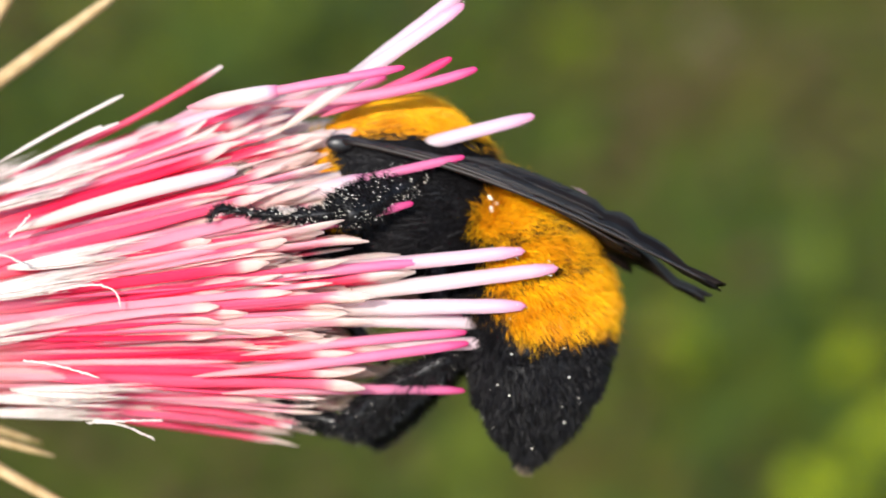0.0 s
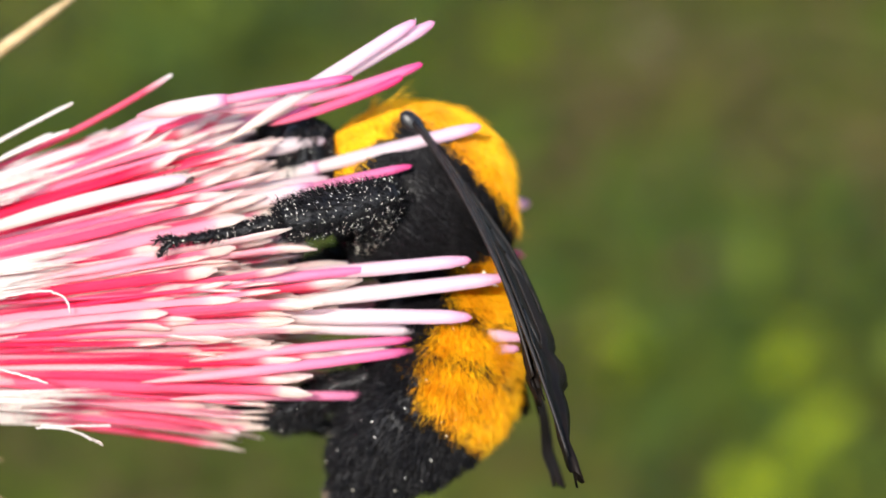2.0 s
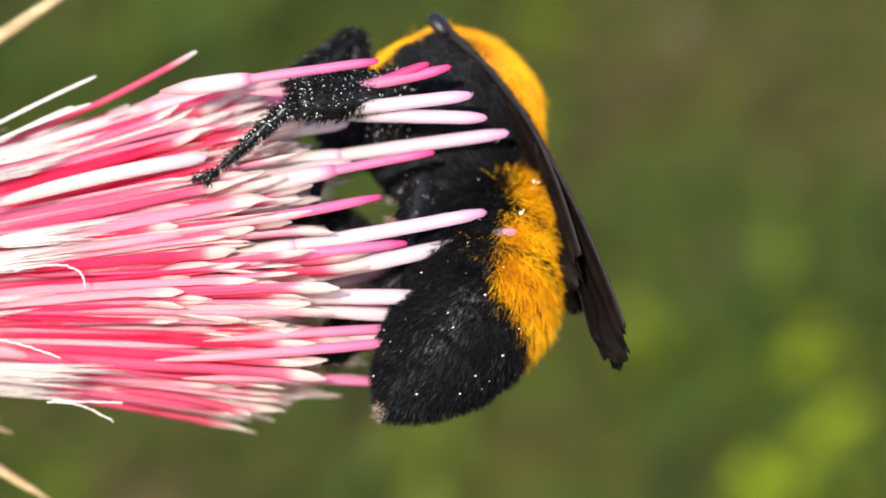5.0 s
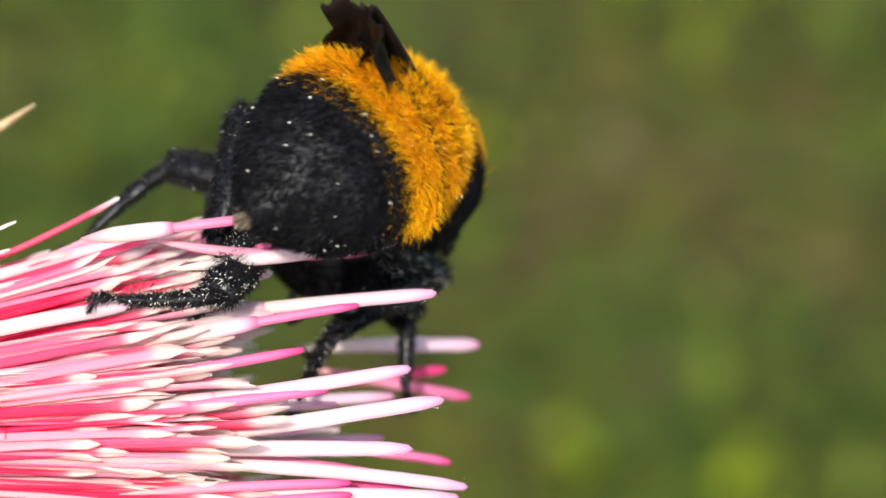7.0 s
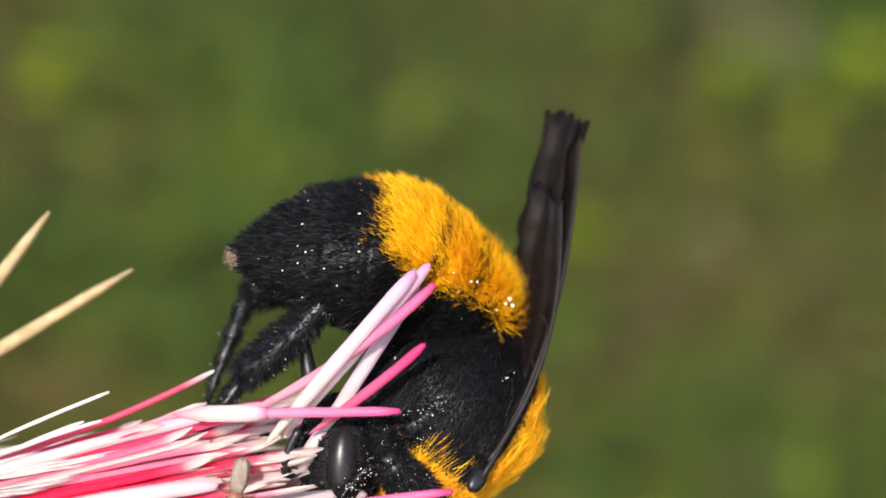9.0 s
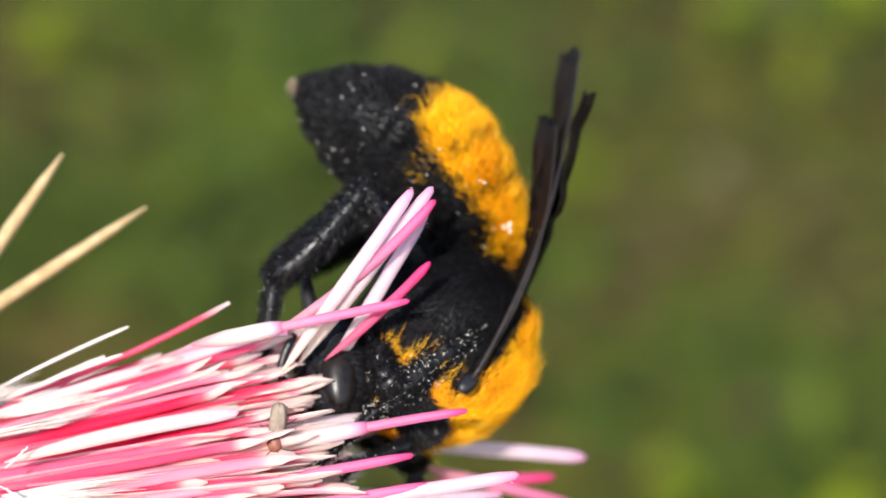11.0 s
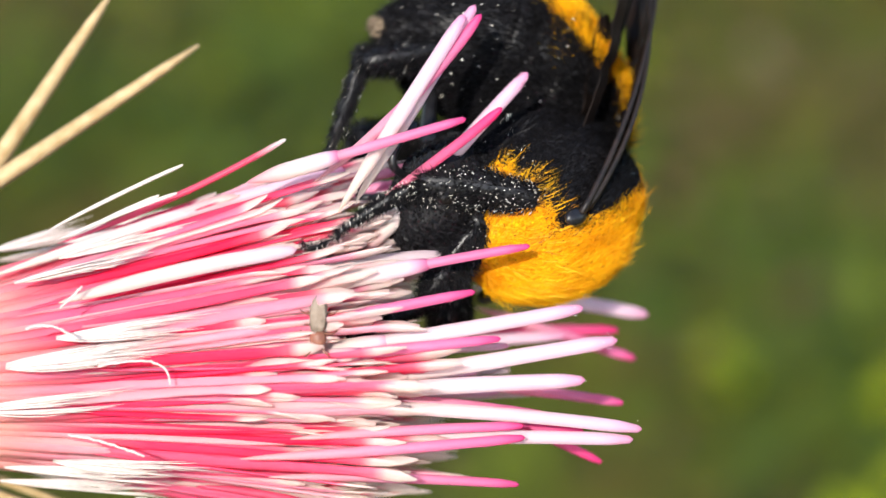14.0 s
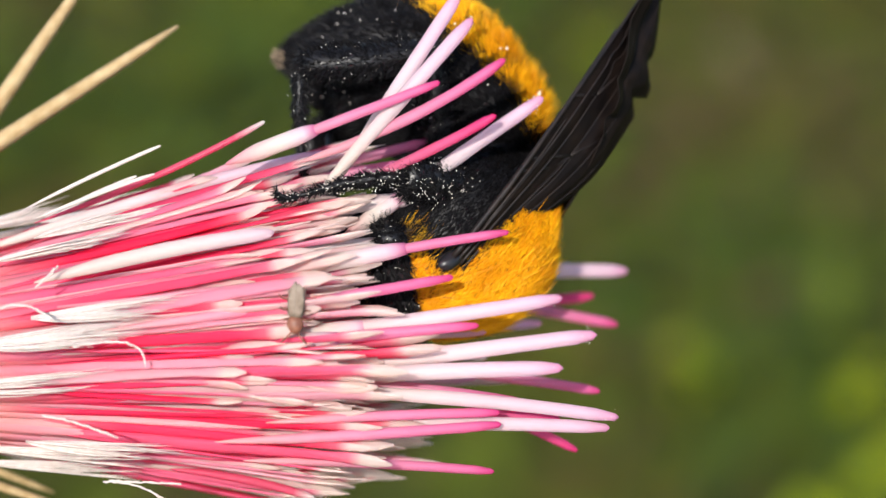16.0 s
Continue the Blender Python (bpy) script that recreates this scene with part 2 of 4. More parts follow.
def strands(p, nrm, lay, length, width, rng, lift=0.5, mess=0.3, curl=0.35):
    """Tapered hair blades from points p; they lean from the normal towards lay."""
    k = len(p)
    d = nrm * lift + lay * (1 - lift) + rng.normal(0, mess, (k, 3))
    d /= np.linalg.norm(d, axis=1)[:, None]
    L = (length * (0.6 + 0.6 * rng.rand(k)))[:, None]
    side = np.cross(d, rng.normal(0, 1, (k, 3)))
    side /= np.linalg.norm(side, axis=1)[:, None]
    d2 = d + lay * curl + rng.normal(0, mess * 0.4, (k, 3))
    d2 /= np.linalg.norm(d2, axis=1)[:, None]
    w = width * (0.7 + 0.6 * rng.rand(k))[:, None]
    p0 = p - nrm * 3
    mid = p0 + d * L * 0.55
    tip = mid + d2 * L * 0.45
    v = np.stack([p0 - side * w, p0 + side * w, mid + side * w * 0.8, mid - side * w * 0.8, tip], axis=1).reshape(-1, 3)
    f = []
    for i in range(k):
        b0 = 5 * i
        f.append([b0, b0 + 1, b0 + 2, b0 + 3])
        f.append([b0 + 3, b0 + 2, b0 + 4])
    return v, f, np.tile([0, 0, 0.5, 0.5, 1.0], k)


def grains(ob, p, nr, count, rng, size=1.0):
    """Pollen: small grains caught in the hair."""
    bits = []
    for i in rng.choice(len(p), count):
        c = p[i] + nr[i] * rng.uniform(1, 12)
        r = rng.uniform(1.0, 2.4) * size
        v = c + r * np.array([[1, 0, 0], [-1, 0, 0], [0, 1, 0], [0, -1, 0], [0, 0, 1], [0, 0, -1]])
        bits.append((v, [[0, 2, 4], [2, 1, 4], [1, 3, 4], [3, 0, 4], [2, 0, 5], [1, 2, 5], [3, 1, 5], [0, 3, 5]], np.zeros(6)))
    v, f, a = join(*bits)
    part("pollen", mesh_from("pollen", v, f, POLLEN), ob, label="white pollen grains", kind="stuff")


# ---- ground and what grows far behind ----
def build_ground():
    m, n, l, b = material("soil", 0.95, spec=0.1)
    big = noise_tex(n, l, 6.0, 6)
    small = noise_tex(n, l, 90.0, 8)
    r1 = ramp(n, [(0.30, (0.040, 0.062, 0.007)), (0.48, (0.066, 0.078, 0.010)), (0.60, (0.080, 0.064, 0.014)), (0.78, (0.092, 0.060, 0.024))])
    l.new(big.outputs[0], r1.inputs[0])
    r2 = ramp(n, [(0.3, (0.45, 0.45, 0.4)), (0.7, (1.2, 1.2, 1.15))])
    l.new(small.outputs[0], r2.inputs[0])
    c = mix_col(n, l, 0.8, r1.outputs[0], r2.outputs[0], "MULTIPLY")
    l.new(c, b.inputs["Base Color"])
    bump(n, l, b, small.outputs[0], 0.8, 0.006)
    verts, faces = [], []
    # one sheet, fine near the flower and coarse to the horizon
    xs = np.concatenate([-np.geomspace(900, 1.2, 14), np.linspace(-1, 1, 81), np.geomspace(1.2, 900, 14)])
    ys = np.concatenate([-np.geomspace(900, 1.2, 14), np.linspace(-1, 2.2, 121), np.geomspace(2.5, 900, 14)])
    for y in ys:
        for x in xs:
            h = 0.012 * noise.noise(Vector((x * 6, y * 6, 0))) + 0.006 * noise.noise(Vector((x * 21, y * 21, 3)))
            verts.append((x / U, y / U, (h - 0.02) / U))
    nx = len(xs)
    for j in range(len(ys) - 1):
        for i in range(nx - 1):
            a = j * nx + i
            faces.append([a, a + 1, a + 1 + nx, a + nx])
    tagged(new("ground", mesh_from("ground", verts, faces, m)), "brown and mossy green dry meadow soil", "ground", kind="structure")


def leaf_blade(p, d, up, length, width, rng):
    """A small pointed leaf, folded along its middle and bent down."""
    d = d / np.linalg.norm(d)
    side = np.cross(d, up)
    side /= np.linalg.norm(side)
    nrm = np.cross(side, d)
    v, f = [], []
    prof = [0.15, 0.8, 1.0, 0.7, 0.05]
    for i, w in enumerate(prof):
        t = i / 4
        c = p + d * length * t - nrm * length * 0.25 * t * t
        v += [c - side * width * w + nrm * width * 0.25 * w, c, c + side * width * w + nrm * width * 0.25 * w]
    for i in range(4):
        a = i * 3
        f += [[a, a + 1, a + 4, a + 3], [a + 1, a + 2, a + 5, a + 4]]
    return np.array(v), f, np.repeat(np.linspace(0, 1, 5), 3)


def leaf_material(name, c1, c2, c3):
    m, n, l, b = material(name, 0.7, spec=0.15)
    isl = n.new("ShaderNodeNewGeometry").outputs["Random Per Island"]
    r = ramp(n, [(0.0, c1), (0.6, c2), (1.0, c3)])
    l.new(isl, r.inputs[0])
    l.new(r.outputs[0], b.inputs["Base Color"])
    thin_glow(n, l, b, r.outputs[0], 0.3)
    return m


LEAF_DARK = leaf_material("leaf_dark", (0.018, 0.032, 0.004), (0.050, 0.078, 0.008), (0.105, 0.128, 0.012))
LEAF_BRIGHT = leaf_material("leaf_bright", (0.16, 0.22, 0.006), (0.26, 0.31, 0.010), (0.34, 0.38, 0.014))
LEAF_PALE = leaf_material("leaf_withered", (0.16, 0.10, 0.07), (0.26, 0.17, 0.12), (0.36, 0.25, 0.18))
LEAF_DRY = leaf_material("leaf_dry", (0.045, 0.032, 0.010), (0.085, 0.062, 0.020), (0.13, 0.095, 0.036))


def build_meadow():
    rng = np.random.RandomState(5)
    for name, mat, count, label, dens in (("ground_leaves", LEAF_DARK, 7600, "low dark green meadow leaves", 1),
                                          ("dry_litter", LEAF_DRY, 3800, "brown dry plant litter on the soil", 0)):
        bits = []
        while len(bits) < count:
            x, y = rng.uniform(-0.40, 0.40), rng.uniform(0.05, 1.5)
            if rng.rand() < 0.32:
                # thinning out all round
                x, y = rng.normal(0, 0.8), rng.normal(0.7, 0.9)
            g = noise.noise(Vector((x * 7, y * 5, 2.0)))
            if (g > rng.uniform(-0.35, 0.25)) != bool(dens):
                continue
            d = np.array([rng.normal(), rng.normal(), abs(rng.normal()) * (0.8 if dens else 0.15)])
            L = rng.uniform(0.008, 0.022)
            bits.append(leaf_blade(np.array([x, y, -0.008 + rng.uniform(0, 0.03 * dens + 0.004)]) / U, d, np.array([0.01, 0, 1.0]), L / U, L * rng.uniform(0.15, 0.35) / U, rng))
        v, f, a = join(*bits)
        tagged(new(name, mesh_from(name, v, f, mat, a)), label, "plants", kind="stuff")


def build_low_plant(x, y, size, n, seed, dry=False):
    """A small bright rosette of leaves on the ground, green or dried out."""
    rng = np.random.RandomState(seed)
    root = tagged(new("dry_plant" if dry else "low_plant"), "small pale withered plant on the soil" if dry else "small bright yellow-green leafy plant on the soil", "plant", "" if dry else "low plants in the meadow")
    root.matrix_basis = pose(x, y, -0.01)
    stem = tube(np.array([[0, 0, -0.005], [0.002, 0, 0.01], [0.001, 0.001, 0.02]]) / U, [0.0012 / U, 0.001 / U, 0.0006 / U], 6)
    part("stem", mesh_from("stem", *stem[:2], LEAF_DARK), root)
    for i in range(n):
        w = rng.uniform(0, 6.28)
        z = rng.uniform(0.004, 0.024)
        d = np.array([math.cos(w), math.sin(w), rng.uniform(0.1, 0.7)])
        v, f, a = leaf_blade(np.array([0, 0, z]) / U, d, np.array([0, 0, 1.0]), size * rng.uniform(0.7, 1.2) / U, size * 0.38 / U, rng)
        part("leaf", mesh_from("leaf", v, f, LEAF_PALE if dry else LEAF_BRIGHT, a), root)


# ---- the thistle ----
def axis_pt(px):
    """Centre line of the flower head, by its distance along x."""
    return np.array([px - 784.0, 60.0, -176 + 0.077 * px])


def head_radius(px):
    return 215 + 0.14 * (px + 100) if px > -100 else 215 - 0.35 * (-100 - px)


def corolla_tube(k):
    """The slim lower tube of a disc floret, 1000 u long with its lobes."""
    rng = np.random.RandomState(100 + k)
    bow = rng.uniform(-10, 10, 2)
    px = np.linspace(0, 600, 9)
    mid = np.stack([px, bow[0] * np.sin(px / 600 * 3.1), bow[1] * np.sin(px / 600 * 3.1)], 1)
    v, f, a = tube(mid, [9, 9, 10, 11, 12, 12, 11, 8, 1], 8)
    return mesh_from("corolla", v, f, PETAL, a * 0.6)


def lobe_mesh(k):
    """One long narrow petal lobe along +x: a ribbed ribbon that ends in a thick pale hooded tip."""
    rng = np.random.RandomState(300 + k)
    ln = rng.uniform(500, 680)
    s, hook = rng.uniform(0.2, 1.5), rng.uniform(-7, 9)
    p = bez([0, 0, 2], [ln * 0.35, rng.uniform(-7, 7), 15], [ln * 0.7, rng.uniform(-12, 12), 15 + 7 * s], [ln, rng.uniform(-14, 14), 14 + 16 * s], 22)
    p[-3:, 2] += np.array([0.2, 0.6, 1.2]) * hook
    w = rng.uniform(5.0, 10.5)
    tip = rng.uniform(0.86, 1.14)
    rr = [0.12, 0.3, 0.5, 0.68, 0.8, 0.9, 0.97, 1.0, 1.0, 0.98, 1.0, 0.97, 0.95, 0.92, 0.9, 0.86, 0.82, 0.78, 0.88 * tip, 1.0 * tip, 0.86 * tip, 0.22]
    rr = [q * (1 + 0.05 * rng.normal()) for q in rr]
    v, f, a = tube(p, [w * q for q in rr], 12, flat=rng.uniform(0.26, 0.48), seed=k, wobble=0.02, ribs=0.16)
    return mesh_from("lobe", v, f, PETAL, 0.34 + 0.66 * a)


def aim(p, q, roll=0.0):
    """A pose at stage point p, in u, whose x axis runs to q."""
    d = (Vector(q) - Vector(p)).normalized()
    m = d.to_track_quat("X", "Z").to_matrix().to_4x4()
    return Matrix.Translation(Vector(p) * U) @ m @ pose(0, 0, 0, roll)


thistle = tagged(new("thistle"), "pink and white thistle flower head on a stem", "flower")
thistle.matrix_basis = M0


def build_corollas():
    rng = np.random.RandomState(11)
    kinds = [corolla_tube(k) for k in range(8)]
    lobes = [lobe_mesh(k) for k in range(40)]
    made = 0
    while made < 290:
        rho, phi = rng.rand() ** 0.24, rng.uniform(0, 2 * math.pi)
        o = np.array([0, math.cos(phi), math.sin(phi)])
        base = axis_pt(-330) + o * 120 * rho
        end = rng.uniform(500, 690) - 60 * max(0, rho - 0.6) - 125 * max(0, math.sin(phi) - 0.08) * rho
        tip = axis_pt(end) + o * head_radius(end) * (rho * 0.93) + rng.normal(0, 18, 3)
        ob = part("corolla", kinds[made % 8], thistle, aim(base, tip, rng.uniform(0, 360)))
        ob.scale = (np.linalg.norm(tip - base) / 960.0, 1, 1)
        for j in range(5):
            part("lobe", lobes[rng.randint(40)], ob, pose(rng.uniform(320, 400) * U, 0, 0, 72 * j + rng.uniform(-14, 14)))
        made += 1
    # the packed florets under the outer ones
    bits = []
    for i in range(760):
        rho, phi = 0.92 * rng.rand() ** 0.35, rng.uniform(0, 2 * math.pi)
        o = np.array([0, math.cos(phi), math.sin(phi)])
        a0 = axis_pt(-300) + o * 120 * rho
        e = rng.uniform(470, 640) - 60 * max(0, math.sin(phi)) * rho
        b2 = axis_pt(e) + o * head_radius(e) * rho
        mid = (a0 + b2) / 2 + rng.normal(0, 6, 3)
        w = rng.uniform(10, 19)
        bits.append(tube(bez(a0, mid, mid, b2, 8), [w * q for q in (1.1, 1.35, 1.3, 1.15, 1, 0.9, 0.8, 0.1)], 6, flat=0.6))
    v, f, a = join(*bits)
    part("inner_floret", mesh_from("inner_floret", v, f, PETAL_INNER, a), thistle, label="packed pink inner florets", kind="stuff")


def spread(x, y, d):
    """Layout point on the stage; what lies deeper stands wider."""
    k = 1 + d / 4446
    return np.array([(x - 784) * k, d, (441 - y) * k], float)


def build_style(x0, y0, x1, y1, d0, d1, r, mat, bow=0.0, name="style", sheath=0.0):
    """A protruding style: start and end along the head, depths, radius, sideways bow; sheath: the
    share of its length that the pale anther tube covers. Its origin is its foot, where it can lean."""
    p0, p1 = spread(x0, y0, d0), spread(x1, y1, d1)
    d = p1 - p0
    q = np.array([-d[2], 0, d[0]])
    L = np.linalg.norm(d)
    q = q / np.linalg.norm(q) * bow
    pts = bez(p0 * 0, d * 0.35 + q, d * 0.7 + q, d, 16)
    rr = [r * k for k in (0.1, 0.42, 0.62, 0.78, 0.88, 0.93, 0.95, 1.0, 1.0, 0.98, 0.97, 0.95, 0.94, 0.93, 0.86, 0.55)]
    pts = np.vstack([pts, pts[-1] + d / L * r * 0.5])
    rr.append(r * 0.12)
    v, f, a = tube(pts, rr, 10, wobble=0.03, seed=int(x1 + y1))
    ob = part(name, mesh_from(name, v, f, mat, a), thistle, Matrix.Translation(Vector(p0) * U))
    SHAPE[ob.name] = d
    if sheath:
        n = max(4, int(15 * sheath) + 1)
        rs = max(15.0, r * 1.2)
        sp = bez(p0 * 0, d * 0.35 + q, d * 0.7 + q, d, 60)[: max(6, int(60 * sheath))][::3]
        v, f, a = tube(sp, [rs * k for k in [0.15, 0.5, 0.8] + [1.0] * (len(sp) - 5)] + [rs * 0.93, rs * 0.7], 10, wobble=0.03, seed=7)
        part("anther_tube", mesh_from("anther_tube", v, f, ANTHER, a), ob, label="cream white anther tube")
    return ob


SHAPE = {}


def build_styles():
    P, K, H, W = STYLE_PALE, STYLE_PINK, STYLE_HOT, STYLE_WHITE
    made = {}
    for key, row, sheath in (
        # standing free to the front, from the top of the head to the foot
        ("f1", (420, 500, 896, 411, -150, -170, 9, K, 6), 0.64), ("f2", (180, 585, 797, 491, -205, -190, 10, K, -6), 0.0),
        ("f3", (460, 602, 988, 529, -160, -215, 13.5, P, -4), 0.40), ("f4", (380, 622, 842, 577, -190, -200, 10, K, 3), 0.50),
        ("f5", (560, 655, 1048, 594, -140, -215, 14.4, P, 0), 0.0), ("f6", (500, 668, 988, 652, -150, -210, 14.4, P, 2), 0.0),
        ("f7", (560, 672, 932, 714, -100, -120, 10, K, 6), 0.0), ("f8", (480, 688, 1088, 738, -150, -120, 12.6, P, 12), 0.0),
        ("f9", (480, 752, 1072, 757, -150, -110, 12.6, P, 8), 0.0), ("f10", (380, 782, 882, 751, -190, -160, 10, K, -4), 0.0),
        ("f18", (470, 748, 880, 730, -175, -150, 9, K, 4), 0.0), ("f11", (430, 815, 870, 834, -150, -80, 9, K, 6), 0.0),
        ("f12", (760, 655, 1057, 692, 60, 90, 10, K, 5), 0.0), ("f13", (780, 485, 1104, 480, 270, 330, 14.4, P, 4), 0.0),
        ("f14", (760, 690, 1018, 796, 20, 60, 9, H, 8), 0.0), ("f15", (800, 520, 1088, 574, 260, 310, 11, K, 0), 0.0),
        ("f16", (760, 560, 1046, 524, 270, 320, 11, H, 0), 0.0), ("f17", (640, 735, 985, 740, -60, -60, 11, H, 4), 0.0),
        # along the top of the head
        ("t1", (-60, 452, 568, 272, -60, -30, 11.7, P, 10), 0.0), ("t2", (520, 290, 890, 108, -120, -200, 10, K, -22), 0.0),
        ("t3", (560, 345, 832, 38, -130, -212, 12.6, P, 0), 0.0), ("t4", (590, 330, 812, -10, -100, -190, 12.6, P, 0), 0.0),
        ("t5", (640, 320, 874, 206, -110, -200, 9, H, -6), 0.0), ("t6", (600, 425, 956, 176, -50, -140, 12.6, P, 0), 0.35),
        ("t7", (420, 400, 736, 352, -60, -70, 15, W, 8), 0.0), ("t8", (500, 330, 720, 290, 20, 0, 10, K, 4), 0.0),
        ("t9", (60, 500, 478, 412, -195, -195, 14, W, 10), 0.0), ("t10", (560, 300, 760, 250, 60, 60, 10, K, 0), 0.0),
        ("t12", (400, 290, 785, 180, -165, -205, 9, K, 0), 0.45),
        ("t11", (300, 480, 740, 425, -160, -80, 15, W, 4), 0.0),
    ):
        made[key] = build_style(*row, sheath=sheath)
    rngp = np.random.RandomState(77)
    for key in ("f3", "f5", "f6", "t6", "f8", "t3"):
        ob = made[key]
        e = np.array(SHAPE[ob.name])
        grains(ob, e * 0.985 + rngp.normal(0, 6, (40, 3)), np.zeros((40, 3)), 22, rngp, 0.55)
    made["red"] = build_style(60, 395, 466, 216, -40, -60, 6, STYLE_RED, -14)
    build_style(300, 830, 552, 880, -60, -40, 8, STYLE_RED, 10)
    for x0, y0, x1, y1, d in ((40, 372, 283, 258, -70), (60, 388, 272, 308, -80), (80, 385, 240, 312, -60)):
        build_style(x0, y0, x1, y1, d, d - 10, 3.6, PAPPUS, 3, "bristle")
    rng = np.random.RandomState(4)
    for i in range(26):
        w, rho = rng.uniform(0, 6.28), rng.uniform(0.2, 0.8)
        o = np.array([0, math.cos(w), math.sin(w)])
        e = rng.uniform(700, 960)
        a, b2 = axis_pt(420) + o * 200 * rho, axis_pt(e) + o * 260 * rho
        if b2[2] > -90 or b2[1] < 0:
            continue
        build_style(a[0] + 784, 441 - a[2], b2[0] + 784, 441 - b2[2], a[1], b2[1], rng.uniform(8, 13), (P, K, P, W)[i % 4], rng.uniform(-8, 8))
    return made


def tuft_mesh(k):
    """A flat silky tuft: fine bristles from one foot, lying together in ribbons that fray along +x."""
    rng = np.random.RandomState(500 + k)
    bits = []
    for c in range(4):
        cy, cz, cl = rng.normal(0, 13), rng.normal(0, 5), rng.uniform(190, 300)
        for i in range(9):
            ln = cl * rng.uniform(0.72, 1.05)
            y, z = cy + rng.normal(0, 3.2), cz + rng.normal(0, 2.2)
            w = rng.uniform(0.7, 1.5)
            fray = rng.normal(0, 4, 2)
            bits.append(tube(bez([0, cy * 0.2, 0], [ln * 0.3, y * 0.8, z], [ln * 0.7, y, z + 4], [ln, y + fray[0], z + fray[1] + 2], 8), [w, w * 1.5, w * 1.6, w * 1.5, w * 1.3, w, w * 0.7, 0.3], 5))
    v, f, a = join(*bits)
    return mesh_from("pappus_tuft", v, f, PAPPUS, a)


def build_pappus():
    """White silky tufts over the lower half of the florets, and loose threads."""
    rng = np.random.RandomState(21)
    kinds = [tuft_mesh(k) for k in range(8)]
    for i in range(27):
        phi = 2 * math.pi * (i + rng.uniform(-0.3, 0.3)) * 0.381966
        o = np.array([0, math.cos(phi), math.sin(phi)])
        x0 = rng.uniform(-90, 95)
        k = rng.uniform(0.93, 1.02)
        a = axis_pt(x0) + o * head_radius(x0) * k
        b2 = axis_pt(x0 + 260) + o * head_radius(x0 + 260) * (k + 0.015) + rng.normal(0, 10, 3)
        part("pappus_tuft", kinds[i % 8], thistle, aim(a, b2) @ pose(0, 0, 0, math.degrees(phi) - 90 + rng.uniform(-25, 25)), kind="stuff")
    for pts in (([160, 605, -225], [230, 590, -235], [290, 590, -235], [282, 640, -225]),
                ([40, 540, -230], [80, 525, -235], [100, 540, -235], [130, 560, -225]),
                ([100, 505, -230], [120, 490, -235], [130, 475, -240], [140, 468, -240]),
                ([110, 720, -225], [170, 730, -235], [210, 745, -235], [240, 758, -230]),
                ([200, 840, -130], [260, 838, -135], [290, 860, -135], [318, 878, -130]),
                ([210, 838, -130], [260, 840, -135], [300, 842, -135], [335, 845, -130])):
        q = [np.array([x - 784, d, 441 - y], float) for x, y, d in pts]
        q = bez(*q, 26) + rng.normal(0, 0.7, (26, 3))
        t = tube(q, list(rng.uniform(1.5, 2.6, 25)) + [0.6], 6)
        part("thread", mesh_from("thread", *t[:2], PAPPUS, t[2]), thistle)


def build_head_base():
    """The bract cup behind the florets, its spines, and the stem down to the soil."""
    prof = []
    for i in range(13):
        t = i / 12
        prof.append((-180 - 700 * t, 205 + 130 * math.sin(math.pi * min(1, t * 0.9 + 0.08)) * (1 - 0.15 * t) - 150 * t ** 3))
    v, f, a = lathe(prof, sides=40)
    m = aim(axis_pt(0), axis_pt(100))
    part("involucre", mesh_from("involucre", v, f, BRACT), thistle, m, "green spiny bract cup")
    rng = np.random.RandomState(8)
    for row in range(6):
        for j in range(14):
            w = 2 * math.pi * (j + 0.5 * (row % 2)) / 14
            t = 0.12 + row * 0.14
            r = 205 + 130 * math.sin(math.pi * min(1, t * 0.9 + 0.08)) * (1 - 0.15 * t) - 150 * t ** 3
            x = -180 - 700 * t
            o = np.array([0, math.cos(w), math.sin(w)])
            p = bez(np.array([x - 40, 0, 0]) + o * (r - 6), np.array([x + 60, 0, 0]) + o * (r + 8), np.array([x + 110, 0, 0]) + o * (r + 14), np.array([x + 165, 0, 0]) + o * (r + 22), 6)
            k = tube(p, [38, 40, 30, 18, 7, 1], 6, flat=0.35)
            part("bract", mesh_from("bract", *k[:2], BRACT), thistle, m)
    for x0, y0, x1, y1, d0, d1, r in ((-420, 522, 315, 46, 60, 120, 20), (-300, 606, 163, -52, 130, 110, 22), (-420, 720, 118, 900, 60, 160, 14), (-380, 690, 96, 872, 190, 260, 12),
                                      (-400, 660, 190, 1030, 40, 80, 18)):
        p0, p1 = spread(x0, y0, d0), spread(x1, y1, d1)
        k = tube(bez(p0, p0 * 0.65 + p1 * 0.35, p0 * 0.3 + p1 * 0.7, p1, 12), [r * 1.5, r * 1.4, r * 1.35, r * 1.3, r * 1.2, r * 1.1, r, r * 0.9, r * 0.85, r * 0.75, r * 0.6, r * 0.2], 8, flat=0.8, wobble=0.04, seed=int(r))
        part("spine", mesh_from("spine", *k[:2], STRAW), thistle, label="dry straw-coloured spine")
    # stem: from the cup, bending down to the soil
    inv = M0.inverted()
    foot = np.array(inv @ Vector((-0.06, 0.02, -0.03))) / U
    a0 = axis_pt(-860)
    pts = bez(a0, a0 + [-900, 0, -80], foot + [0, 0, 6000], foot, 40)
    k = tube(pts, [60 + 0.6 * i for i in range(40)], 12, wobble=0.05)
    part("stem", mesh_from("stem", *k[:2], STEM), thistle, label="green ribbed stem")


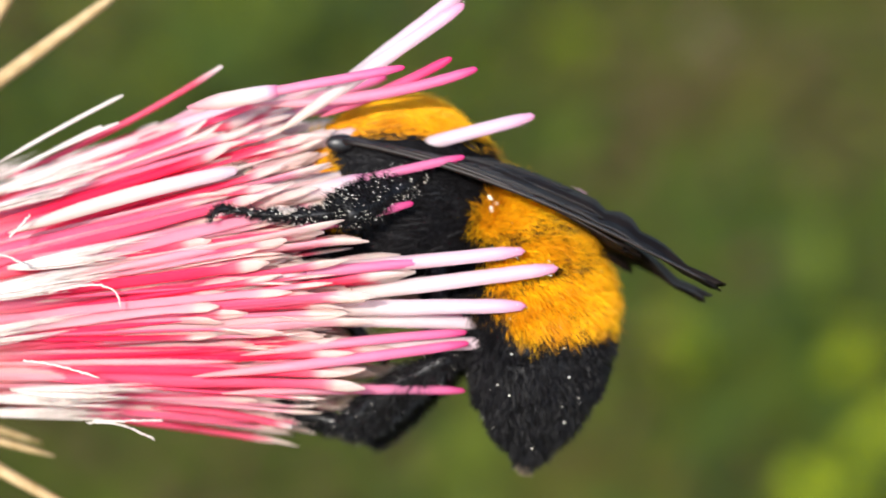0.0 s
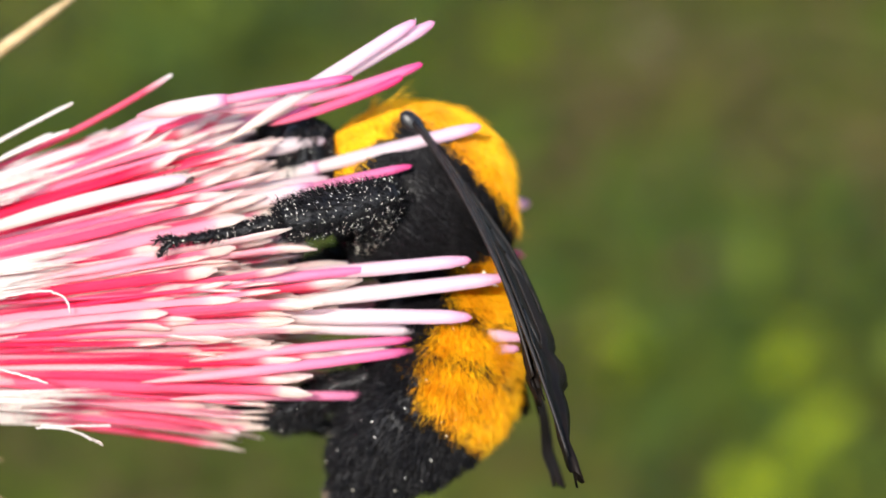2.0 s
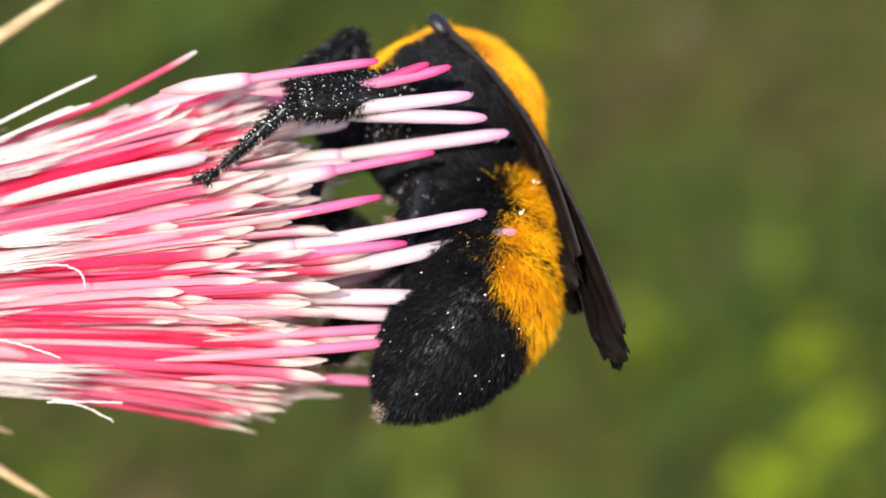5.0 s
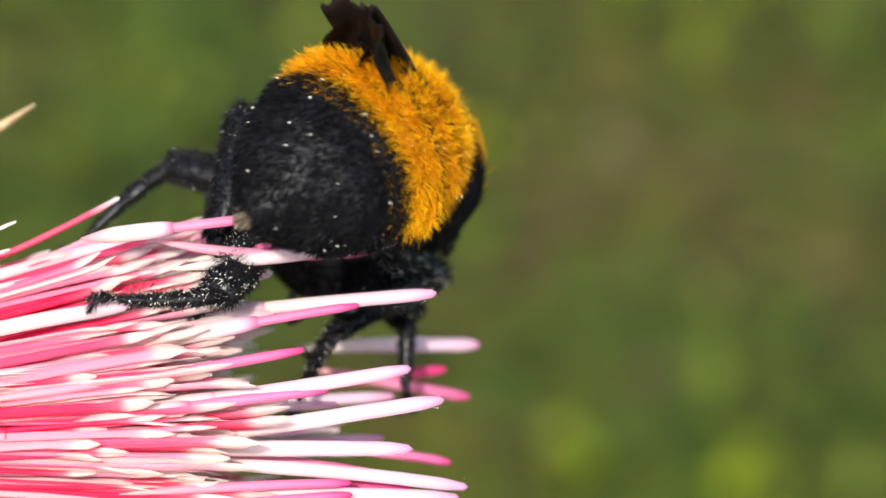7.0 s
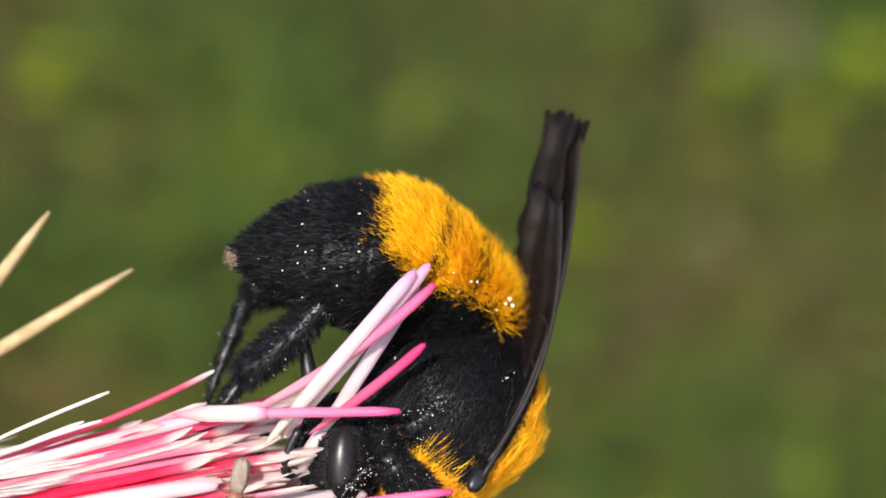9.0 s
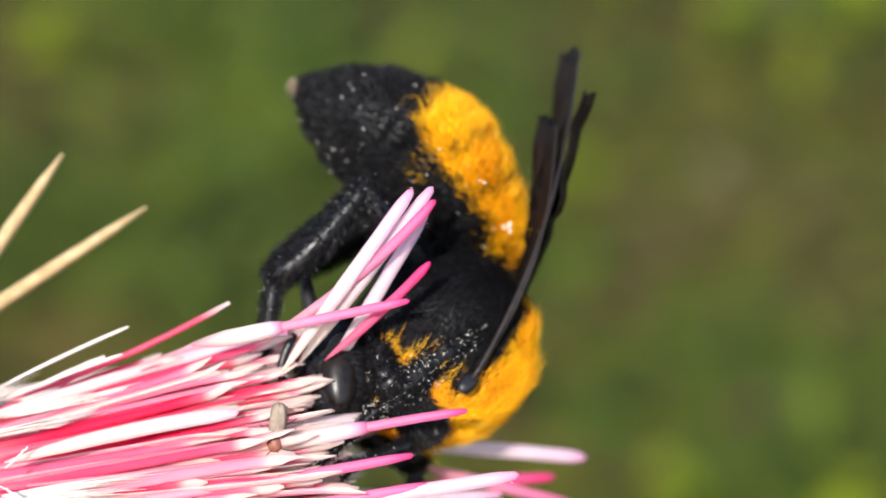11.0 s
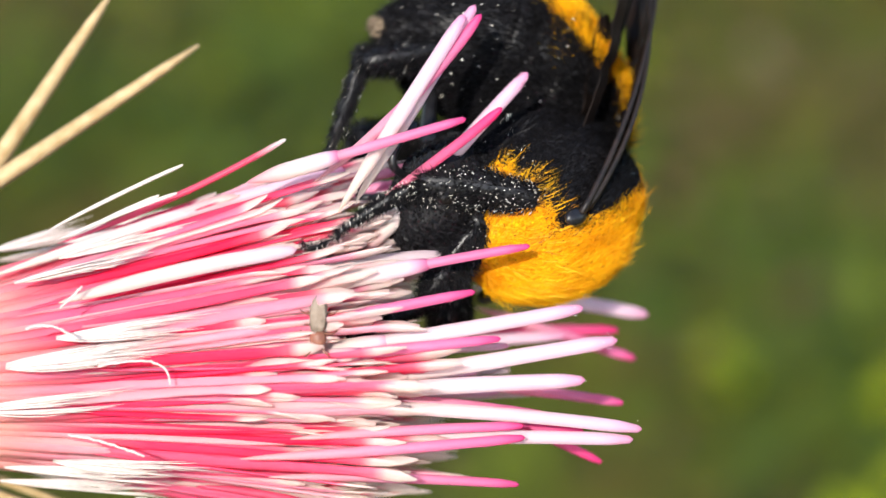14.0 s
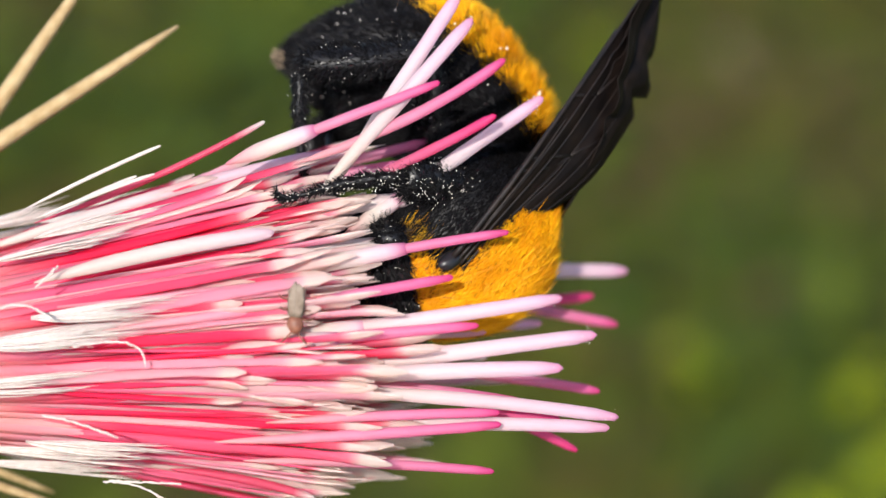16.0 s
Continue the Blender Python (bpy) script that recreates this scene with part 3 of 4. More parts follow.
# ---- the bee ----
def bee_pose(x, y, z, turn, spin, lean):
    """Stage place in u. turn: way of its back in the x-z plane; spin: turn about its back axis
    (0 shows its left side, 90 its rear, 180 its right side); lean: back tipped to the lens."""
    a, e = radians(turn), radians(lean)
    d = Vector((math.cos(a) * math.cos(e), -math.sin(e), math.sin(a) * math.cos(e)))
    f = Matrix.Rotation(-radians(spin), 3, d) @ Vector((-math.sin(a), 0, math.cos(a)))
    s = d.cross(f)
    r = Matrix((f, s, d)).transposed().to_4x4()
    return M0 @ Matrix.Translation(Vector((x, y, z)) * U) @ r


def furry(name, shape, parent, m, n, length, rule, lift=0.45, label="", pollen=0, width=2.2, seed=1, mess=0.22, long_front=0.0):
    """A body piece of black shell with hair in yellow and black tufts; rule(p) gives the share of yellow."""
    rng = np.random.RandomState(seed)
    me = mesh_from(name, shape[0], shape[1], SHELL)
    me.materials.append(UNDERFUR)
    me.polygons.foreach_set("material_index", [int(rule(np.mean(shape[0][q], axis=0)) > 0.55) for q in shape[1]])
    ob = part(name, me, parent, m, label)
    p, nr = surface_points(shape[0], shape[1], n, rng)
    lay = np.array([-1.0, 0, -0.05]) - nr * nr.dot(np.array([-1.0, 0, -0.05]))[:, None]
    # neighbouring hairs lean together in loose tufts
    lay = lay + 0.34 * np.array([noise.noise_vector(Vector(q) * 0.022) for q in p]) + 0.22 * np.array([noise.noise_vector(Vector(q) * 0.07 + Vector((7, 3, 1))) for q in p])
    ln0 = length * (1 + long_front * np.clip((p[:, 0] + 110) / 110, 0, 1)) if long_front else np.full(n, float(length))
    share = np.array([rule(q) for q in p])
    yellow = rng.rand(n) < share
    for nm, sel, mat, lab in (("yellow_hair", yellow, HAIR_YELLOW, "dense golden yellow hair"), ("black_hair", ~yellow, HAIR_BLACK, "short black hair")):
        if sel.sum() < 10:
            continue
        ln = ln0[sel] * (1.0 if nm[0] == "y" else 0.85)
        v, f, a = strands(p[sel], nr[sel], lay[sel], ln, width, rng, lift, mess)
        part(nm, mesh_from(nm, v, f, mat, a), ob, label=lab, kind="stuff")
    if pollen:
        grains(ob, p, nr, pollen, rng)
    if name == "thorax":
        grains(ob, p + nr * 30, nr, 14, rng, 3.0)
    return ob


def sm(a, b2, x):
    t = min(1, max(0, (x - a) / (b2 - a)))
    return t * t * (3 - 2 * t)


def thorax_rule(p):
    x, y, z = p
    n = 14 * noise.noise(Vector(p) * 0.03)
    top = sm(64, 84, z + n * 0.6)
    front = sm(92, 118, x + n) * sm(-90, -62, z + n)
    # black notch behind the wing's joint
    notch = math.exp(-((x - 12) / 62) ** 2 - ((z - 62) / 24) ** 2) * sm(90, 130, abs(y))
    return max(top, front) * (1 - min(1, 1.5 * notch)) * 0.985


def abdomen_rule(p):
    x, y, z = p
    n = 16 * noise.noise(Vector(p) * 0.025)
    side = sm(-10, 26, z + n)
    bands = 1 - 0.62 * max(math.exp(-((x + 105 + n) / 12) ** 2), math.exp(-((x + 190 + n) / 12) ** 2))
    end = sm(-320, -285, x + n)
    # black hairs mixed in along the middle of the back
    saddle = 0.6 * math.exp(-((x + 110) / 62) ** 2) * math.exp(-((y + n) / 70) ** 2) * sm(-0.2, 0.3, noise.noise(Vector(p) * 0.035))
    return side * bands * end * (1 - saddle) * 0.97


def tip_rule(p):
    return 0.9 * sm(-12, 20, p[0] + 10 * noise.noise(Vector(p) * 0.03)) * sm(-80, -40, p[2])


def body_profile(pts, n=22, rings=0.0):
    xs = np.linspace(pts[0][0], pts[-1][0], n)
    px, pr = [-q[0] for q in pts], [q[1] for q in pts]
    # each body ring overlaps the next by a small step
    return [(x, float(np.interp(-x, px, pr)) * (1 + rings * (((-x) % 78) / 78 - 0.5))) for x in xs]


def build_wing(name, side, length, width, hind, parent):
    """A dark smoky wing along -x, its tip frayed; side is +1 for the left."""
    rng = np.random.RandomState(3 if not hind else 6)
    n, mcols = 30, 21
    v, f = [], []
    for i in range(n):
        t = i / (n - 1)
        lead = 18 * math.sin(math.pi * t) - 10 * t
        w = width * (0.44 + 0.56 * sm(0, 0.5, t)) * (1 - 0.55 * sm(0.72, 1.0, t))
        nick = 0
        if t > 0.6:
            nick = w * 0.28 * max(0, math.sin(i * 1.9 + 1)) * rng.uniform(0.4, 1)
        for j in range(mcols):
            s = j / (mcols - 1)
            e = rng.uniform(-12, 12) if i == n - 1 else 0
            y = lead - s * (w - nick)
            z = 6 * math.sin(s * 9 + t * 2) * (0.3 + t) + 1.6 * math.sin(s * 31 + 3 * t) * sm(0, 0.2, t) - 34 * s * s - 20 * t * t + 34 * math.sin(math.pi * t ** 0.85)
            v.append((-length * t + e - 34 * s * sm(0.9, 1, t), side * y, z))
    for i in range(n - 1):
        for j in range(mcols - 1):
            a = i * mcols + j
            f.append([a, a + 1, a + 1 + mcols, a + mcols])
    top = np.array(v, float)
    low = top - [0, 0, 2.0]
    k = len(top)
    faces = f + [[q + k for q in g[::-1]] for g in f]
    rim = [i * mcols for i in range(n)] + [(n - 1) * mcols + j for j in range(1, mcols)] + [i * mcols + mcols - 1 for i in range(n - 2, -1, -1)] + list(range(mcols - 2, 0, -1))
    for a, b2 in zip(rim, rim[1:] + rim[:1]):
        faces.append([a, b2, b2 + k, a + k])
    ob = part(name, mesh_from(name, np.vstack([top, low]), faces, WING, smooth=True), parent)
    for j, stop, r in ((0, n, 6.0), (3, int(n * 0.85), 3.6), (6, int(n * 0.8), 3.2), (10, int(n * 0.7), 3.2), (14, int(n * 0.6), 2.8), (18, int(n * 0.5), 2.4)):
        line = [top[i * mcols + j] + [0, 0, 1.5] for i in range(stop)]
        t = tube(line, np.linspace(r, r * 0.4, stop), 6)
        part("vein", mesh_from("vein", *t[:2], VEIN), ob)
    for i0, j0, i1, j1 in ((9, 0, 12, 10), (15, 0, 17, 6), (17, 6, 20, 10), (12, 10, 15, 14)):
        t = tube(np.linspace(top[i0 * mcols + j0], top[i1 * mcols + j1], 4) + [0, 0, 1.5], [2.6] * 4, 5)
        part("vein", mesh_from("vein", *t[:2], VEIN), ob)
    return ob


LEG_LEN = {"front": (150, 150, 150), "middle": (190, 200, 190), "hind": (200, 230, 220)}
LEG_ROOT = {"front": (95, 62, -118), "middle": (15, 72, -135), "hind": (-75, 66, -125)}


def build_leg(kind, side, bee):
    """Thigh with its shin and foot under it; all three along +x from their joints."""
    a, b2, c = LEG_LEN[kind]
    seed = len(kind) + (side > 0)
    big = kind == "hind"
    bits = []
    made = []
    for nm, L, r0, r1, par, hair, fl in (("leg", a, 30, 26, None, 2600, 1.0), ("shin", b2, 27, 42 if big else 40, 0, 4200, 0.7), ("foot", c, 18 if big else 15, 4, 0, 2600, 0.8)):
        n = 11
        xs = np.linspace(-8, L, n)
        ts = np.linspace(0, 1, n)
        rr = [(r0 + (r1 - r0) * t) * (0.75 + 0.35 * math.sin(math.pi * t)) for t in ts]
        if nm == "foot":
            rr = [r * (1 + 0.18 * math.cos(t * 31)) for r, t in zip(rr, ts)]
        shape = tube(np.stack([xs, xs * 0, -8 * np.sin(np.pi * ts)], 1), rr, 10, flat=fl)
        if nm == "foot":
            for s in (-1, 1):
                shape = join(shape, tube(bez([L - 4, 0, 0], [L + 16, s * 7, 4], [L + 30, s * 14, -2], [L + 30, s * 15, -22], 6), [4.5, 4, 3.4, 2.8, 2, 0.6], 5))
        rng = np.random.RandomState(seed + len(nm) * 7)
        p, nr = surface_points(shape[0], shape[1], hair, rng)
        st_ = strands(p, nr, np.tile([1.0, 0, 0], (hair, 1)), np.full(hair, 25.0 if nm != "foot" else 16.0), 0.8, rng, 0.55, 0.25)
        both = join(shape, st_)
        me = mesh_from(nm, both[0], both[1], CHITIN)
        me.materials.append(HAIR_BLACK)
        idx = np.zeros(len(me.polygons), dtype=np.int32)
        idx[len(shape[1]):] = 1
        me.polygons.foreach_set("material_index", idx)
        ob = part(nm, me, bee if par is None else made[0])
        # pollen caught in the bristles belongs to the same limb
        gb = []
        for i in rng.choice(hair, (470 if kind == "middle" else 130) if nm != "foot" else (260 if kind == "middle" else 50)):
            cc = p[i] + nr[i] * rng.uniform(1, 13)
            r = rng.uniform(0.7, 1.35) if kind == "middle" else rng.uniform(0.5, 1.15)
            gb.append((cc + r * np.array([[1, 0, 0], [-1, 0, 0], [0, 1, 0], [0, -1, 0], [0, 0, 1], [0, 0, -1]]), [[0, 2, 4], [2, 1, 4], [1, 3, 4], [3, 0, 4], [2, 0, 5], [1, 2, 5], [3, 1, 5], [0, 3, 5]], np.zeros(6)))
        g = join(*gb)
        bm = bmesh.new()
        bm.from_mesh(me)
        me.materials.append(POLLEN)
        vs = [bm.verts.new(q * U) for q in g[0]]
        for q in g[1]:
            fc = bm.faces.new([vs[i] for i in q])
            fc.material_index = 2
        bm.to_mesh(me)
        bm.free()
        made.append(ob)
    return made


def build_bee():
    bee = tagged(new("bumblebee"), "black and golden yellow bumblebee dusted with white pollen", "bee")
    shape = ellipsoid((0, 0, 0), np.array([188, 182, 172]), 36, 24, 0.06, 3)
    furry("thorax", shape, bee, None, 140000, 56, thorax_rule, 0.38, pollen=60, seed=2, width=0.66, mess=0.13)
    head = furry("head", ellipsoid((0, 0, 0), np.array([78, 118, 112]), 28, 18, 0.05, 5), bee, pose(182 * U, 0, -100 * U, 0, 58, 0), 5000, 22, lambda p: 0.0, 0.5, seed=4, label="black head")
    for s in (-1, 1):
        e = ellipsoid((0, 0, 0), np.array([34, 22, 70]), 24, 18)
        part("eye", mesh_from("eye", e[0], e[1], EYE), head, pose(14 * U, s * 98 * U, 12 * U, 0, -8, 0), "glossy dark oval eye")
        scape = bez([66, s * 36, 30], [84, s * 46, 38], [98, s * 56, 44], [106, s * 66, 46], 8)
        lash = bez([106, s * 66, 46], [122, s * 76, 40], [124, s * 88, 8], [108, s * 98, -36], 20)[1:]
        a = tube(np.vstack([scape, lash]), [9, 8, 7.5, 7.5, 7.5, 7.5, 8, 8.5] + [7, 8.5] * 9 + [5], 8)
        part("antenna", mesh_from("antenna", *a[:2], CHITIN), head, label="black jointed antenna")
    t = tube(bez([50, 0, -80], [80, 0, -130], [90, 0, -180], [110, 0, -230], 10), np.linspace(20, 7, 10), 8)
    part("tongue", mesh_from("tongue", *t[:2], CHITIN), head)
    ab = body_profile([(30, 20), (0, 54), (-40, 96), (-90, 128), (-150, 150), (-210, 162), (-260, 158), (-310, 128), (-345, 70), (-358, 8)], 48, 0.05)
    front = furry("abdomen", lathe(ab, 1.08, 0.82), bee, None, 90000, 36, abdomen_rule, 0.30, pollen=60, seed=6, width=0.75, long_front=0.45)
    tp = body_profile([(135, 8), (120, 70), (80, 124), (25, 152), (-45, 152), (-100, 144), (-160, 122), (-205, 90), (-235, 58), (-262, 34), (-280, 8)], 60, 0.08)
    tv, tf, ta = lathe(tp, 1.08, 0.82)
    # the end droops to the belly side
    tv[:, 2] -= 34 * np.clip((-tv[:, 0] - 90) / 200, 0, 1) ** 1.5
    tip = furry("abdomen_tip", (tv, tf, ta), bee, None, 52000, 30, tip_rule, 0.34, pollen=150, seed=7, width=0.9)
    rng = np.random.RandomState(14)
    # clumps of pollen on the sides of the abdomen
    for s in (1, -1):
        for x, y, z, k in ((-34, 104, 40, 9), (-128, 158, 20, 6)):
            c = np.array([x, s * y, z], float) + rng.normal(0, 8, (k, 3))
            grains(front, c, np.tile([0, s * 1.0, 0.3], (k, 1)), k, rng, 2.0)
    e = ellipsoid((-274, 0, -38), np.array([13, 17, 15]), 14, 10, 0.2, 4)
    q, nq = surface_points(e[0], e[1], 420, rng)
    k = strands(q, nq, np.tile([-1.0, 0, -0.1], (420, 1)), np.full(420, 15.0), 0.8, rng, 0.4, 0.25)
    e = join(e, k)
    part("tail_tuft", mesh_from("tail_tuft", e[0], e[1], TUFT), tip, label="pale brown hair tuft")
    for s in (1, -1):
        e = ellipsoid((0, 0, 0), np.array([26, 12, 16]), 18, 12, 0.1, 2)
        part("wing_joint", mesh_from("wing_joint", e[0], e[1], CHITIN), bee, pose(80 * U, s * 172 * U, 74 * U, 0, 0, s * 14), "glossy black wing joint cover")
    wings = {}
    for s, nm in ((1, "L"), (-1, "R")):
        wings["fore" + nm] = build_wing("forewing", s, 690, 165, False, bee)
        wings["hind" + nm] = build_wing("hindwing", s, 500, 120, True, bee)
    legs = {}
    for kind in ("front", "middle", "hind"):
        for s in (1, -1):
            legs[kind, s] = build_leg(kind, s, bee)
    return bee, head, front, tip, wings, legs


def build_beetle():
    """A tiny slender grey-brown insect that creeps over the florets; its head along +x."""
    bug = tagged(new("small_insect"), "tiny slender grey-brown insect crawling on the florets", "insect")
    v, f, a = lathe(body_profile([(6, 11), (0, 14), (-14, 15), (-36, 15), (-48, 13), (-54, 3)], 14), 1.0, 0.75, 16)
    part("body", mesh_from("body", v, f, BUG), bug)
    e = ellipsoid((18, 0, 0), np.array([16, 14, 11]), 16, 12)
    part("head", mesh_from("head", e[0], e[1], BUG_HEAD), bug, label="reddish brown head")
    for s in (-1, 1):
        t = tube(bez([4, s * 3, 11], [-14, s * 6, 15], [-36, s * 6, 13], [-54, s * 3, 8], 8), [6, 8, 9, 9, 8, 7, 5, 1], 8, flat=0.3)
        part("wing_case", mesh_from("wing_case", *t[:2], BUG), bug)
        t = tube(bez([30, s * 5, 2], [38, s * 9, 6], [44, s * 16, 4], [50, s * 22, 0], 6), [1.6] * 5 + [0.8], 5)
        part("antenna", mesh_from("antenna", *t[:2], BUG_HEAD), bug)
        for x in (8, -8, -26):
            t = tube(bez([x, s * 10, -4], [x + 4, s * 20, 2], [x + 2, s * 26, -6], [x - 4, s * 32, -14], 6), [2.4, 2, 1.8, 1.6, 1.3, 0.8], 5)
            part("leg", mesh_from("leg", *t[:2], BUG_HEAD), bug)
    return bug


def bug_pose(x, y, z, way):
    """Stage place; way: its head's direction in the x-z plane, in degrees; its back to the lens."""
    a = radians(way)
    f = Vector((math.cos(a), 0, math.sin(a)))
    d = Vector((0, -1, 0))
    return M0 @ Matrix.Translation(Vector((x, y, z)) * U) @ Matrix((f, d.cross(f), d)).transposed().to_4x4()


def bend(x, y, z, down):
    """Joint pose in u, bent by degrees towards the belly."""
    return pose(x * U, y * U, z * U, 0, -down, 0)


def waist(x, z, down, swing, roll):
    """The abdomen's joint: bent down, swung to a side and rolled about its length, in degrees."""
    return pose(x * U, 0, z * U, 0, 0, swing) @ pose(0, 0, 0, 0, -down, 0) @ pose(0, 0, 0, roll, 0, 0)


def wing_pose(side, hind, lift, splay, twist):
    x, y, z = (74, 180, 74) if not hind else (44, 176, 66)
    return pose(x * U, side * y * U, z * U) @ pose(0, 0, 0, 0, 0, -side * splay) @ pose(0, 0, 0, 0, lift, 0) @ pose(0, 0, 0, side * twist, 0, 0)


def limb(root, ankle, toe, la, lb, pole):
    """Three poses for thigh, shin and foot: from root to the ankle, the foot towards toe (bee space, in u)."""
    d = ankle - root
    reach = max(abs(la - lb) + 8, min(d.length, (la + lb) * 0.985))
    dn = d.normalized()
    ca = (la * la + reach * reach - lb * lb) / (2 * la * reach)
    up = (pole - dn * pole.dot(dn)).normalized()
    knee = root + dn * la * ca + up * la * math.sqrt(max(0, 1 - ca * ca))
    end = root + dn * reach

    def at(p, w):
        x = w.normalized()
        y = up.cross(x)
        if y.length < 1e-3:
            y = Vector((0, 1, 0)).cross(x)
        y.normalize()
        r = Matrix((x, y, x.cross(y))).transposed().to_4x4()
        return Matrix.Translation(p * U) @ r
    return at(root, knee - root), at(knee, end - knee), at(end, toe - end)


build_ground()
build_meadow()
for i, (x, y, s, n) in enumerate([(0.1224, 0.5161, 0.013, 16), (0.0738, 0.5264, 0.012, 14), (0.1183, 0.464, 0.012, 12), (0.0983, 0.441, 0.011, 10), (-0.1604, 0.8776, 0.013, 14), (-0.0045, 0.8542, 0.011, 9), (-0.0904, 0.7256, 0.01, 5), (0.181, 0.9069, 0.015, 14), (-0.0685, 0.8144, 0.01, 6), (0.0859, 0.9383, 0.011, 7), (0.1255, 0.8833, 0.011, 6), (0.1562, 0.8439, 0.012, 7), (0.0176, 0.7433, 0.011, 6), (0.0581, 0.7524, 0.01, 6)]):
    build_low_plant(x, y, s, n, 40 + i)
for i, (x, y, s, n) in enumerate([(0.1374, 0.9568, 0.013, 10), (0.1579, 0.9379, 0.012, 8), (0.1233, 0.9989, 0.012, 8), (0.1093, 0.74, 0.009, 5)]):
    build_low_plant(x, y, s, n, 90 + i, True)
build_corollas()
STYLES = build_styles()
build_pappus()
build_head_base()
BUG_THING = build_beetle()
BEE, HEAD, ABDOMEN, TIP, WINGS, LEGS = build_bee()


# ---- what moves ----
def between(rows, t):
    """Straight run between the rows (t, x, y, z)."""
    for a, b2 in zip(rows, rows[1:]):
        if t <= b2[0]:
            k = max(0, (t - a[0]) / (b2[0] - a[0]))
            return [u + (w - u) * k for u, w in zip(a[1:], b2[1:])]
    return list(rows[-1][1:])


def motions():
    # the bee: place and turn, then its waist (x, z, bend, swing, roll) and the bend of the black tip
    body = [
        (0, -7.9, 41.2, -19.2, 90.3, 6.1, -5.6, -161.9, -22, 70.8, -5.3, -13.3, 22.3),
        (0.5, -9, 41.4, -14.6, 89.3, 2.5, -4, -160.3, -21.2, 69.3, -5.5, -14.8, 18.9),
        (1, 44.3, 41.2, -4.8, 78.5, 1.3, -3.4, -161.5, -29.2, 66.5, -5.7, -15, 15.8),
        (1.5, 79.4, 40.7, -44.1, 52.6, 9.6, -6.7, -159.9, -34.1, 54.4, -5.1, -4.4, 27.2),
        (2, 129.6, 40.8, -20.9, 46.5, 6.8, -4.6, -164.8, -37.3, 66.9, -2.9, -8.7, 21),
        (2.5, 128.2, 40.7, -44.9, 47.3, 3.1, -10.4, -173.1, -37.2, 71.6, -0.8, 3.1, 21),
        (3, 117.1, 41.3, 37.2, 49.6, -5.4, -2.1, -178.4, -34.8, 71.3, -2.5, -8.7, 23.9),
        (3.5, 138.2, 41, 51.3, 50.5, 3.3, -2.7, -179.5, -36.9, 74.3, -1.2, -4.3, 24.6),
        (4.7, 147.4, 86, 78.2, 42.8, 22.5, -12.2, -178.8, -38.1, 60.7, 1.6, 10.1, 19.8),
        (5.8, 156.7, 130.9, 105.1, 35.1, 41.6, -21.7, -178.1, -39.3, 47.1, 4.4, 24.5, 15),
        (6, 182.6, 130.6, 119.2, 37.6, 33.5, -23.9, -179.7, -39, 54.5, 2.4, 18.6, 14.5),
        (6.5, 258.6, 194.7, 205, 63.8, 86.6, -40.5, -183.7, -37.2, 77.8, 8.1, 49, -7),
        (7, 166.4, 147.9, 286.2, 33.2, 102.9, -47.3, -184.2, -40.7, 86.9, 2.9, 5.8, 6.7),
        (7.5, 134.2, 123.5, 366.8, 38.9, 93.2, -50.4, -191.2, -37.8, 114.4, 0.7, 4, 15.5),
        (8, 131.6, 63.8, 202.4, -19.3, 163.7, -22.9, -190, -29.7, 105.7, -1.2, 3.8, 23.5),
        (8.5, 87.6, 75.3, 160.9, -33, 194.1, -15.2, -191.8, -41.3, 88.5, -0.6, 0.2, 23),
        (9, 91.3, 64.4, 160.6, -40.4, 191.2, -15.4, -192.7, -30, 101.9, 0.5, 11, 21.7),
        (9.5, 37.2, 65.9, 165.5, -52.2, 206, -17.5, -195.4, -24.2, 98, -0.9, 9.2, 19.1),
        (9.7, 8.5, 62, 97.4, -46.4, 189.4, -22, -201.7, -38.4, 86.4, -3.1, -7.6, 33.8),
        (10.8, 58.5, 79.8, 127, -44.4, 199.6, -4.6, -204.2, -38, 78.8, 7, 3.3, 21.9),
        (11.8, 108.5, 97.5, 156.5, -42.4, 209.7, 12.9, -206.7, -37.7, 71.1, 17, 14.3, 10),
        (12, 123.3, 83, 110.7, -44.4, 208.8, 16, -203.5, -47, 75.8, 18.6, 10.4, 16),
        (12.5, 84.5, 113, 99, -41.8, 203.6, 25.6, -208.2, -54.6, 83.7, 14.2, 16.6, 20.7),
        (13, 12.7, 59.9, 80.9, -68.7, 193.8, 6.8, -209.4, -42, 105.4, 0.1, 14.4, 28),
        (13.5, 21.2, 50.3, 70.6, -84.9, 185.5, 7, -213, -47.7, 109.3, -5.7, 15.1, 28),
        (14, 139.3, 72.8, 101.2, -59, 215.6, 8.3, -195.9, -49.1, 110.8, -9.6, 8.8, 28),
        (14.5, 130.1, 56.5, 62, -34.2, 212.6, 18.6, -203.7, -49.7, 84.9, -9.2, -1.6, 28),
        (15, 73.1, 96.8, 57.7, -28.4, 216.5, 31.9, -199.5, -40.3, 83.1, -10.3, -5, 28),
        (15.5, 64.4, 72.1, 32.9, -34.6, 205.4, 28.2, -204, -40.7, 92.2, -4.3, 0.3, 28),
        (16, 30.2, 67.1, 17.7, -47.2, 193.6, 17.5, -201.2, -43.3, 98.2, -5.8, -5.9, 28),
    ]
    rows = [(r[0], bee_pose(*r[1:7])) for r in body]
    walk(BEE, rows)
    walk(ABDOMEN, [(r[0], waist(*r[7:12])) for r in body])
